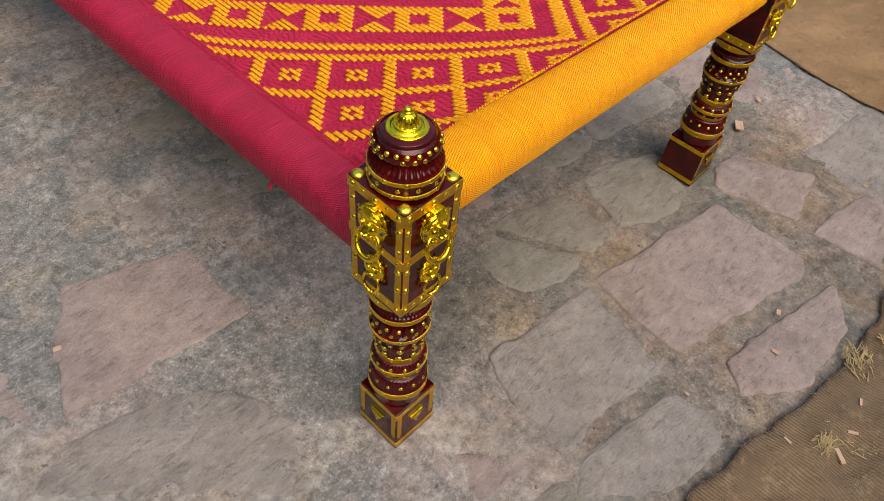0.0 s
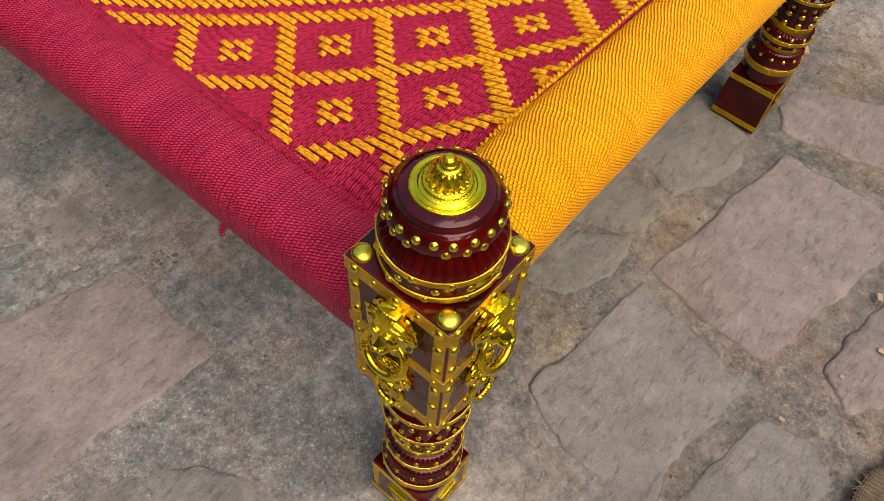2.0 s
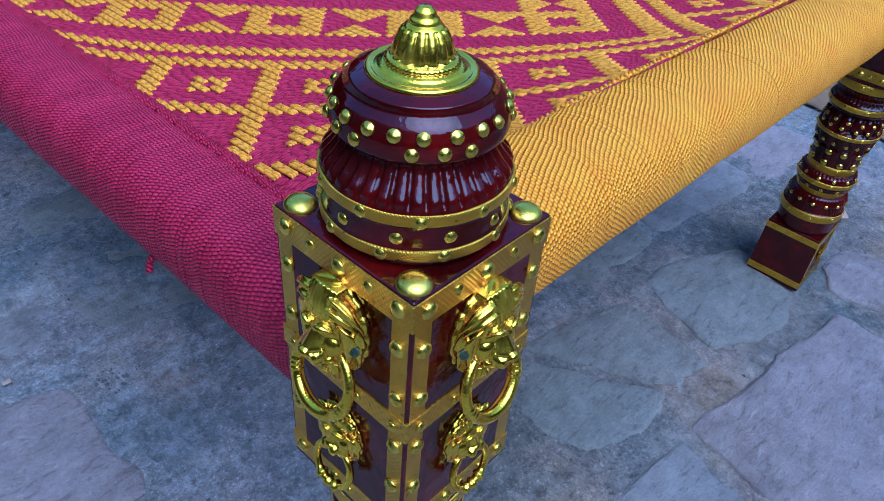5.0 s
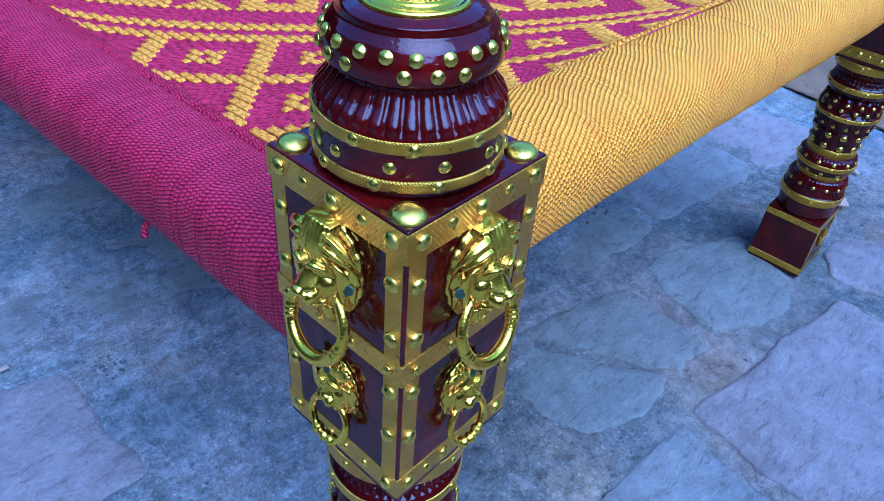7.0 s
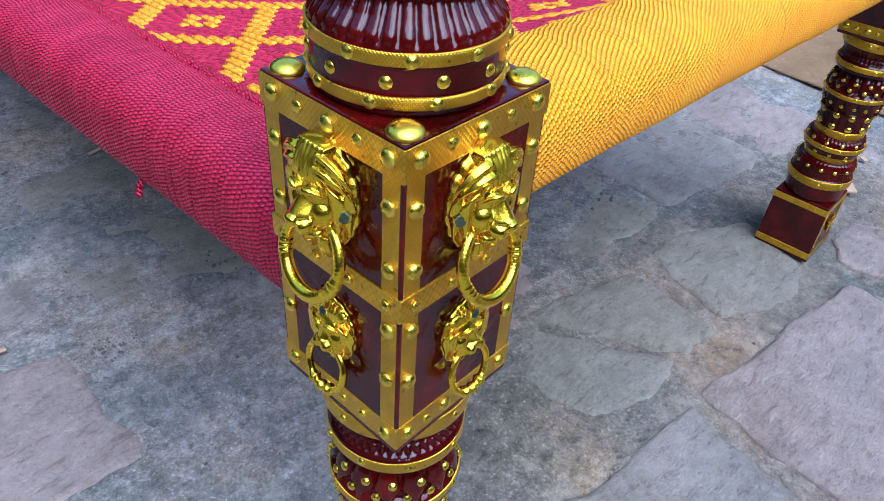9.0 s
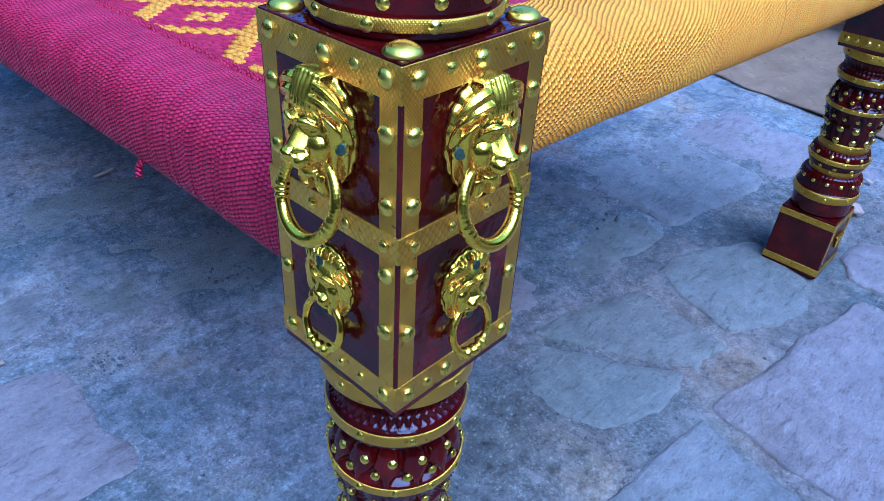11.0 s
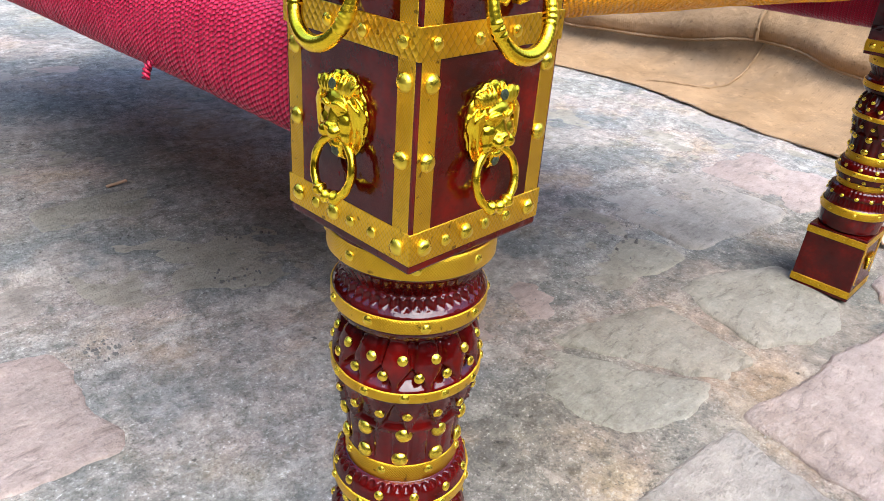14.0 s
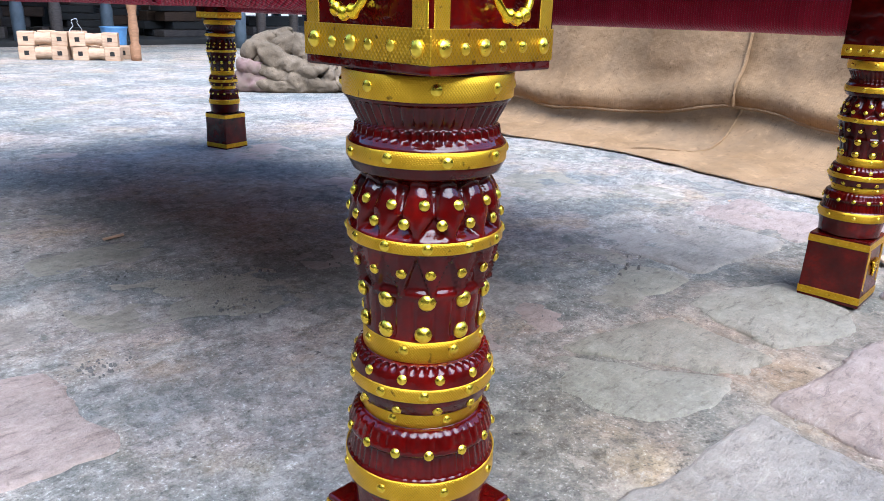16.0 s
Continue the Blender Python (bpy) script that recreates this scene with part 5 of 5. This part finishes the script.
# crumpled cloth heaps: cloth thrown down in deep rounded folds
def bundle(name, folds, lumps, mat, label, seed, cell=0.0065):
    """Cloth thrown down in a heap: thick rolled folds laid over one another, in local right, away and up metres."""
    pieces = []
    for pts, radii in folds:
        V, F = tube([tuple(q * 1000 for q in p) for p in pts], [q * 1000 for q in radii], 12, 0.0, 26)
        pieces.append((V, F))
    for c, size, tilt in lumps:
        V, F = ball((0, 0, 0), (1000, 1000, 1000), (0, 0, 0), 20, 12)
        m = pose(*c, 0, tilt, 0)
        pieces.append(([m @ Vector((v[0] * size[0], v[1] * size[1], v[2] * size[2])) for v in V], F))
    V, F = merged(pieces)
    out = []
    for v in V:
        v = Vector(v)
        w = Vector((nz(v.x, v.y, seed + v.z * 7, 7), nz(v.y, v.z, seed + 4 + v.x * 7, 7), nz(v.z, v.x, seed + 9 + v.y * 7, 7)))
        out.append(v + w * 0.022)
    me = fused(mesh_of(name, out, F), cell, 2, 0.5)
    for v in me.vertices:
        p = v.co
        k = nz(p.x + 0.6 * p.z, p.y - 0.5 * p.x, seed + 3, 26) + 0.6 * nz(p.z - p.x, p.y, seed + 5, 48)
        pleat = 1 - 2 * abs(nz(p.x + 0.5 * p.z, p.y - 0.4 * p.z, seed + 8, 11)) - abs(nz(p.z + p.y, p.x, seed + 12, 21))
        v.co = p + v.normal * (0.0060 * k + 0.017 * pleat)
        v.co.z = max(v.co.z, 0.0)
    me.transform(Matrix.Translation((1.55, 2.73, 0.002)) @ Matrix.Rotation(math.atan2(-0.555, 0.83), 4, "Z"))
    return tagged(part(name, me, mat), label, "sack")


PINK_CLOTH = plain_material("pink-stained cloth", (0.145, 0.110, 0.078), (0.215, 0.128, 0.116), 0.95, 0.0, 22)
bundle("crumpled_sack", [
    ([(0.02, 0.08, 0.13), (0.07, 0.08, 0.21), (0.13, 0.09, 0.245), (0.25, 0.12, 0.262)], [0.026, 0.038, 0.032, 0.024]),
    ([(0.11, 0.06, 0.225), (0.12, 0.05, 0.19), (0.19, 0.03, 0.135), (0.31, 0.02, 0.100), (0.41, 0.03, 0.125)], [0.026, 0.036, 0.036, 0.034, 0.026]),
    ([(0.23, 0.14, 0.20), (0.28, 0.10, 0.205), (0.34, 0.06, 0.15), (0.38, 0.05, 0.11)], [0.03, 0.052, 0.050, 0.03]),
    ([(0.08, 0.05, 0.115), (0.17, 0.02, 0.085), (0.27, 0.015, 0.055), (0.37, 0.03, 0.05)], [0.016, 0.022, 0.026, 0.020]),
    ([(0.06, 0.05, 0.03), (0.18, 0.03, 0.030), (0.32, 0.03, 0.032), (0.46, 0.04, 0.03)], [0.030, 0.034, 0.036, 0.030]),
    ([(0.40, 0.06, 0.02), (0.43, 0.05, 0.08), (0.44, 0.06, 0.14)], [0.030, 0.030, 0.012]),
    ([(0.47, 0.03, 0.02), (0.50, 0.05, 0.07), (0.51, 0.08, 0.13)], [0.034, 0.032, 0.016]),
], [((0.24, 0.20, 0.06), (0.22, 0.12, 0.13), 0), ((0.46, 0.16, 0.05), (0.16, 0.10, 0.10), 0), ((0.32, 0.17, 0.15), (0.10, 0.07, 0.09), 20), ((0.15, 0.11, 0.13), (0.11, 0.06, 0.085), -25), ((0.20, 0.10, 0.20), (0.085, 0.05, 0.055), -15)],
    SACKING_HEAP, "crumpled grey-brown burlap sacks heaped in thick folds on the ground", 3)
bundle("crumpled_cloth", [
    ([(0.0, 0.06, 0.125), (0.05, 0.045, 0.12), (0.11, 0.04, 0.09)], [0.022, 0.028, 0.024]),
], [((0.045, 0.07, 0.05), (0.075, 0.050, 0.075), 15), ((0.09, 0.06, 0.035), (0.07, 0.045, 0.045), 0)], PINK_CLOTH, "dusty pink-stained cloth crumpled against the sacks", 7, 0.005)


# ---------------------------------------------------------------- far side of the yard
def blank(length, seed):
    """A squared leg blank with a turned middle; dark blocks set on it mark the end holes."""
    r = random.Random(seed)
    e = length * 0.33
    ps = [box(-length / 2, -length / 2 + e, -0.045, 0.045, 0, 0.088, 0.004), box(length / 2 - e, length / 2, -0.045, 0.045, 0, 0.088, 0.004)]
    V, F = lathe([(-length / 2 + e - 0.01, 0.036), (-length / 6, 0.041), (0, 0.036), (length / 6, 0.041), (length / 2 - e + 0.01, 0.036)], 20, None, 0.03)
    ps.append(([(v[2], v[0], v[1] + 0.044) for v in V], F))
    return mesh_of("leg_blank", *merged(ps), smooth=False)


# a near-black block on the face gives the shade of the hollow
def mortise(length, s):
    return mesh_of("mortise", *box(s * (length / 2 - 0.048) - 0.014, s * (length / 2 - 0.048) + 0.014, -0.0465, -0.040, 0.030, 0.058), smooth=False)


BLANK = blank(0.29, 1)
for k, (x, y, z, a) in enumerate(((1.50, 4.955, 0.0, -33), (1.505, 4.96, 0.089, -30), (1.765, 4.775, 0.0, -36), (1.755, 4.785, 0.089, -31), (1.66, 5.06, 0.0, -35), (1.88, 4.88, 0.0, -33), (1.66, 5.06, 0.089, -32))):
    bl = tagged(part("leg_blank", BLANK, PINE, None, "", pose(x, y, z, 0, 0, a)), "raw pale wooden bed-leg blank in a stack", "wood block", "stacked leg blanks")
    for s in (-1, 1):
        part("mortise", mortise(0.29, s), SHED, bl)

# a second charpoy leg standing raw, and posts of the open shed
RAW = lathe([(0.0, 0.045), (0.10, 0.05), (0.12, 0.035), (0.2, 0.045), (0.30, 0.036), (0.38, 0.05), (0.7, 0.05)], 20, None, 0.03)
for x, y, mt, lb in ((1.965, 4.66, BARK, "brown turned wooden post on the ground"), (2.36, 4.22, BARK, "brown turned wooden post on the ground"), (1.79, 6.3, BLUE, "faded blue turned post of the shed"), (2.11, 6.4, GREY_WOOD, "weathered grey-brown turned post of the shed"), (2.49, 6.3, BLUE, "faded blue turned post of the shed"), (3.35, 5.6, BLUE, "faded blue turned post of the shed"), (4.02, 6.3, GREY_WOOD, "weathered grey-brown turned post of the shed"), (4.45, 6.35, GREY_WOOD, "weathered grey-brown turned post of the shed")):
    V, F = RAW
    tagged(part("turned_post", mesh_of("turned_post", [(p[0] * (0.72 if mt is BARK else 1.0), p[1] * (0.72 if mt is BARK else 1.0), p[2] * (1.0 if mt is BARK else 3.0)) for p in V], F), mt, None, "", pose(x, y, -0.005, 0, 0, 0)), lb, "post")

bucket = thing("blue_tub", "faded blue plastic tub behind the wood stack", "tub", m=pose(2.13, 5.35, 0))
part("shell", mesh_of("shell", *lathe([(0.0, 0.06), (0.01, 0.075), (0.18, 0.092), (0.192, 0.10), (0.184, 0.088), (0.02, 0.068)], 28, None, 0.02)), TUB_BLUE, bucket)
tagged(part("green_crate", mesh_of("green_crate", *box(-0.12, 0.12, -0.10, 0.10, 0, 0.16, 0.006)), GREEN, None, "", pose(1.20, 5.55, 0.0, 0, 0, 20)), "dark green crate on the ground", "crate")

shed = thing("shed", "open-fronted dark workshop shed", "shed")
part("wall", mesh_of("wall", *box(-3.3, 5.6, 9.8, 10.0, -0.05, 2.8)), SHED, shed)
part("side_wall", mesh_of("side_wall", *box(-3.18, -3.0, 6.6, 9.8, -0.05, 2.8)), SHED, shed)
# unseen roof, drawn forward to shade the ground before the shed
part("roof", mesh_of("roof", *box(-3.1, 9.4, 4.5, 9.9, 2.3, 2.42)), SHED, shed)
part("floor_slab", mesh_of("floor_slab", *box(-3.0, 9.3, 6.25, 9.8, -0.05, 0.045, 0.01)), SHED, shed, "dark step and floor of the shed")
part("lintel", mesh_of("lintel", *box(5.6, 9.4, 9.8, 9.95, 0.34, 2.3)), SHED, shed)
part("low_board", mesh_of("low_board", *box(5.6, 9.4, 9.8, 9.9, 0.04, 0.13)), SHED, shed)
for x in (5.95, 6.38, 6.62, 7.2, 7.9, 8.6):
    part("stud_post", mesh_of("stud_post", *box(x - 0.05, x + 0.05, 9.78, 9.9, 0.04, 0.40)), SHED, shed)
q = random.Random(44)
for x, y, h, w in ((0.4, 7.6, 0.5, 0.3), (1.55, 7.0, 0.40, 0.30), (2.05, 7.5, 0.30, 0.35), (2.45, 6.9, 0.30, 0.25), (2.95, 7.3, 0.42, 0.35), (3.45, 6.9, 0.24, 0.30), (3.95, 7.4, 0.30, 0.35), (4.75, 7.2, 0.12, 0.5)):
    pile = thing("timber_pile", "dark timber stacked inside the shed", "timber pile", m=pose(x, y, 0.044, 0, 0, q.uniform(-25, 25)))
    z = 0.0
    while z < h:
        t = q.uniform(0.05, 0.11)
        for side in (-1, 1):
            long = w * q.uniform(0.6, 1.1)
            V, F = box(-long, long, -0.07, 0.07, 0, t - 0.004, 0.008)
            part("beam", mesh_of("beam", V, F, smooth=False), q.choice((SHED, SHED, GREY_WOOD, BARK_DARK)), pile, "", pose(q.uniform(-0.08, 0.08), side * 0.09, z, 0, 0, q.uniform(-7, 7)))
        z += t
wire = [(1.70 + 0.035 * math.sin(2.6 * k / 20 - 1.3) * (1 + 0.4 * math.cos(k)) * 0.9, 4.93, 0.175 + 0.085 * math.sin(math.pi * k / 20)) for k in range(21)]
tagged(part("wire_loop", twisted("wire_loop", wire, 0.004, 0.05, 1, 6, 0.01), PALE_WIRE), "bent pale wire loop lying on the leg blanks", "wire")

# ---------------------------------------------------------------- litter
r = random.Random(21)
tagged(part("wood_chip", CHIP, PINE, None, "", pose(1.146, -0.018, 0.003, 0, 0, 35)), "small pale wood chip on the flagstones", "wood chip", "scattered chips")
tagged(part("wood_sliver", SLIVER, PINE, None, "", pose(0.213, 0.973, 0.004, 0, 0, 10) @ Matrix.Diagonal((1.2, 2.4, 2.0, 1))), "pale wood sliver on the flagstones", "wood sliver", "scattered slivers")
for x, y in ((0.40, -0.33), (0.60, -0.40), (0.83, -0.25), (0.76, -0.39), (1.28, 0.0), (0.93, -0.36), (0.52, -0.37), (1.18, -0.33), (0.35, -0.37), (0.69, -0.36), (-0.34, 0.50), (-0.10, 0.60), (1.35, 0.35), (0.9, 0.7)):
    k = r.uniform(0.22, 0.5)
    m = pose(x, y, 0.004, r.uniform(-8, 8), r.uniform(-8, 8), r.uniform(0, 180)) @ Matrix.Diagonal((k, k, k, 1))
    if r.random() < 0.5:
        tagged(part("wood_chip", CHIP, PINE, None, "", m), "tiny pale wood chip on the flagstones", "wood chip", "scattered chips")
    else:
        tagged(part("wood_sliver", SLIVER, PINE, None, "", m), "tiny pale wood sliver on the flagstones", "wood sliver", "scattered slivers")


def pebbles(n, seed):
    """Grit and crumbs too small to pick apart."""
    r = random.Random(seed)
    pieces = []
    for _ in range(n):
        x, y = r.uniform(-0.6, 1.5), r.uniform(-0.5, 1.5)
        s = r.uniform(0.0005, 0.0014)
        c = Vector((x, y, 0.001))
        V = [c + Vector((math.cos(a) * s * r.uniform(0.7, 1.3), math.sin(a) * s * r.uniform(0.7, 1.3), -0.002)) for a in (0, 1.26, 2.51, 3.77, 5.03)]
        V.append(c + Vector((0, 0, s * 0.9)))
        pieces.append((V, [(q, (q + 1) % 5, 5) for q in range(5)]))
    return mesh_of("grit", *merged(pieces), smooth=False)


def crumbs(cx, cy, n, spread_r, seed):
    """A scatter of burnt crumbs, thickest in the middle."""
    q = random.Random(seed)
    pieces = []
    for _ in range(n):
        a, d = q.uniform(0, 6.28), spread_r * q.random() ** 0.9
        x, y, k = cx + math.cos(a) * d, cy + math.sin(a) * d * 0.7, q.uniform(0.0010, 0.0034) * (1.2 - 0.7 * d / spread_r)
        ring = [Vector((x + math.cos(b) * k * q.uniform(0.6, 1.3), y + math.sin(b) * k * q.uniform(0.6, 1.3), -0.001)) for b in (0, 1.05, 2.1, 3.15, 4.2, 5.25)]
        top = [v.lerp(Vector((x, y, 0)), 0.45) + Vector((0, 0, k * q.uniform(0.5, 1.0) + 0.002)) for v in ring]
        pieces.append((ring + top, [(i, (i + 1) % 6, 6 + (i + 1) % 6, 6 + i) for i in range(6)] + [tuple(range(6, 12))]))
    return mesh_of("burnt_crumbs", *merged(pieces), smooth=False)


ASH = plain_material("burnt crumbs", (0.075, 0.070, 0.064), (0.15, 0.14, 0.125), 0.9, 0.0, 90)
# charcoal crumbs; the last scatter stands in for shade under the bed
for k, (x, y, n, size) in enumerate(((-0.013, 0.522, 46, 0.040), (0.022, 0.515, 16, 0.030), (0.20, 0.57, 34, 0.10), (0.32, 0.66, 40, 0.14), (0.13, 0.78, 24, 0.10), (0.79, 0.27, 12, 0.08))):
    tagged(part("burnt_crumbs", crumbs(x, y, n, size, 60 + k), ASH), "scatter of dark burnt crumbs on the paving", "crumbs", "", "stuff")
GRIT = plain_material("grey grit", (0.15, 0.135, 0.115), (0.34, 0.30, 0.255), 0.9, 0.0, 120)
tagged(part("grit", pebbles(1800, 3), GRIT), "loose grit and crumbs on the paving", "grit", "", "stuff")

# plain walls added beyond the view to block low sky light and darken reflections
YARD = plain_material("soot-stained plaster", (0.07, 0.058, 0.048), (0.13, 0.107, 0.088), 0.9, 0.0, 2.0)
for nm, q in (("wall_south", (-4.6, 6.2, -5.2, -5.0, -0.05, 3.6)), ("wall_west", (-3.4, -3.2, -5.0, 10, -0.05, 3.4)), ("wall_east", (6.0, 6.2, -5.0, 6.4, -0.05, 2.8))):
    tagged(part(nm, mesh_of(nm, *box(*q)), YARD), "plain dark wall added out of view to block low sky light", "wall", "", "structure")


# ---------------------------------------------------------------- flagstones, one object each
# courses run askew to the bed: bounds across the courses, and cuts along those that lie open to view
TURN = radians(-7.5)
CORNER_AT = Vector((0.17, -0.04))
BOUNDS = [-1.31, -1.08, -0.86, -0.64, -0.43, -0.215, 0.010, 0.290, 0.560, 0.80, 1.02, 1.27, 1.50, 1.76, 2.0, 2.25, 2.5, 2.75]
CUTS = {4: [-0.52, -0.20, 0.005, 0.33, 0.80, 1.08], 5: [-0.62, -0.33, -0.02, 0.300, 0.735, 1.01], 6: [-0.42, -0.13, 0.15, 0.475, 0.745, 1.03], 7: [-0.96, -0.645, -0.285, 0.02, 0.36, 0.62, 0.95]}
srng = random.Random(17)
# the stones that lie open, by their corners: those beside the yellow rail, then those beside the crimson rail
EAST = [
    ("grey", 0.0014, [(0.469, -0.062), (0.413, -0.262), (0.157, -0.243), (0.162, -0.130), (0.207, -0.025)]),
    ("pink", 0.0010, [(0.877, -0.112), (0.868, -0.327), (0.814, -0.350), (0.460, -0.271), (0.491, -0.060)]),
    ("olive", 0.0004, [(0.822, 0.135), (0.898, 0.067), (0.865, -0.053), (0.791, -0.069), (0.644, -0.013), (0.705, 0.139)]),
    ("olive", -0.0004, [(0.442, 0.187), (0.648, 0.143), (0.622, -0.026), (0.544, -0.012), (0.519, 0.027)]),
    ("olive", -0.0012, [(0.417, 0.188), (0.511, 0.022), (0.534, -0.012), (0.438, -0.018), (0.356, 0.013), (0.336, 0.115)]),
    ("pink", 0.0, [(0.980, -0.045), (1.041, -0.047), (1.134, -0.235), (0.958, -0.278), (0.922, -0.093)]),
    ("pink", 0.0002, [(0.949, -0.309), (1.138, -0.330), (1.182, -0.376), (0.962, -0.466)]),
]
WEST = [
    ("pink", 0.0, [(0.514, -0.342), (0.853, -0.405), (0.769, -0.478), (0.579, -0.486), (0.472, -0.400)]),
    ("pink", 0.0, [(0.016, -0.113), (0.111, -0.192), (0.095, -0.224), (-0.021, -0.200)]),
    ("grey", -0.0006, [(0.158, -0.268), (0.389, -0.304), (0.404, -0.388), (0.363, -0.428), (0.220, -0.411), (0.100, -0.300)]),
    ("pink", 0.0042, [(-0.276, 0.631), (-0.046, 0.547), (-0.046, 0.451), (-0.055, 0.341), (-0.306, 0.361), (-0.408, 0.358), (-0.340, 0.518)]),
    ("pink", 0.0012, [(-0.405, 0.580), (-0.436, 0.386), (-0.520, 0.371), (-0.560, 0.560)]),
    ("grey", 0.0030, [(-0.437, 0.335), (-0.246, 0.301), (-0.156, 0.203), (-0.128, 0.117), (-0.187, -0.014), (-0.492, 0.284)]),
    ("olive", -0.0012, [(-0.081, 0.289), (0.032, 0.251), (0.100, 0.206), (-0.018, 0.070), (-0.114, 0.104)]),
    ("grey", -0.0010, [(-0.179, 0.750), (-0.108, 0.882), (0.020, 0.721), (-0.033, 0.617), (-0.106, 0.640)]),
]


def to_world(u, v):
    return (CORNER_AT.x + u * math.cos(TURN) - v * math.sin(TURN), CORNER_AT.y + u * math.sin(TURN) + v * math.cos(TURN))


def slab_outline(corners, radius, seed):
    """A stone of three or more sides with rounded corners and worn, wavering, chipped sides."""
    pts = []
    Q = [Vector(q) for q in corners]
    n_q = len(Q)
    if sum(Q[k - 1].x * Q[k].y - Q[k].x * Q[k - 1].y for k in range(n_q)) < 0:
        Q.reverse()
    near = [min((Q[k] - Q[k - 1]).length, (Q[(k + 1) % n_q] - Q[k]).length) * 0.42 for k in range(n_q)]
    rad = [min(radius * srng.uniform(0.7, 2.2), q) for q in near]
    for k in range(n_q):
        p, c, q = Q[k - 1], Q[k], Q[(k + 1) % n_q]
        a, b = c + (p - c).normalized() * rad[k], c + (q - c).normalized() * rad[k]
        for t in (0.0, 0.25, 0.5, 0.75, 1.0):
            pts.append(a * (1 - t) ** 2 + c * 2 * t * (1 - t) + b * t * t)
        e = q + (c - q).normalized() * rad[(k + 1) % n_q]
        n = max(2, int((e - b).length / 0.009))
        for i in range(1, n):
            pts.append(b.lerp(e, i / n))
    m = sum(Q, Vector((0, 0))) / n_q
    out = []
    for p in pts:
        w = 0.016 * noise.noise(Vector((p.x * 9, p.y * 9, seed))) + 0.0075 * noise.noise(Vector((p.x * 31, p.y * 31, seed))) + 0.0040 * noise.noise(Vector((p.x * 85, p.y * 85, seed)))
        out.append(p + (p - m).normalized() * w)
    return out


def stone_mesh(pts, cx, cy, seed):
    """A worn slab: soft edge, slightly uneven top."""
    V, n = [], len(pts)
    for inset, z in ((0.0, -0.012), (0.0008, -0.0045), (0.0035, -0.0013), (0.010, 0.0004), (0.045, 0.0011)):
        for p in pts:
            d = Vector((p.x - cx, p.y - cy))
            k = max(0.2, (d.length - inset) / d.length)
            V.append((d.x * k, d.y * k, z + (0.0016 * noise.noise(Vector((p.x * 13, p.y * 13, seed + 4))) if z > 0 else 0)))
    V.append((0, 0, 0.0012))
    F = []
    for ring in range(4):
        for i in range(n):
            j = (i + 1) % n
            F.append((ring * n + i, ring * n + j, (ring + 1) * n + j, (ring + 1) * n + i))
    for i in range(n):
        F.append((4 * n + i, 4 * n + (i + 1) % n, 5 * n))
    return mesh_of("flagstone", V, F)


paving = tagged(new("pavement"), "worn irregular grey and pinkish flagstones with dirt joints", "pavement", "", "structure")
count = 0
for c in range(len(BOUNDS) - 1):
    cuts = list(CUTS.get(c, [srng.uniform(-0.3, 0.0)]))
    while cuts[0] > -1.5:
        cuts.insert(0, cuts[0] - srng.uniform(0.22, 0.42))
    while cuts[-1] < 2.3:
        cuts.append(cuts[-1] + srng.uniform(0.22, 0.42))
    for u0, u1 in zip(cuts[:-1], cuts[1:]):
        known = c in CUTS
        g = srng.uniform(0.010, 0.017)
        jig = 0.010 if known else 0.025
        quad = [to_world(u + s * g + srng.uniform(-jig, jig), v + t * g + srng.uniform(-jig, jig)) for u, v, s, t in ((u0, BOUNDS[c], 1, 1), (u1, BOUNDS[c], -1, 1), (u1, BOUNDS[c + 1], -1, -1), (u0, BOUNDS[c + 1], 1, -1))]
        count += 1
        mx, my = sum(q[0] for q in quad) / 4, sum(q[1] for q in quad) / 4
        if (0.06 < mx < 1.20 and -0.52 < my < 0.20) or (-0.60 < mx < 0.14 and -0.28 < my < 0.90):
            continue
        part("flagstone", stone_mesh(slab_outline(quad, 0.020, count), mx, my, count), (STONE, STONE_PINK, STONE_OLIVE)[count % 3], paving, "", pose(mx, my, srng.uniform(-0.0045, 0.0002) if mx < 0.1 or my > 0.3 or mx > 1.35 else srng.uniform(-0.001, 0.002), srng.uniform(-0.3, 0.3), srng.uniform(-0.3, 0.3), 0))
for tone, proud, corners in EAST + WEST:
    count += 1
    mx, my = sum(q[0] for q in corners) / len(corners), sum(q[1] for q in corners) / len(corners)
    part("flagstone", stone_mesh(slab_outline(corners, 0.011, count), mx, my, count), {"grey": STONE, "pink": STONE_PINK, "olive": STONE_OLIVE}[tone], paving, "", pose(mx, my, proud, srng.uniform(-0.2, 0.2), srng.uniform(-0.2, 0.2), 0))
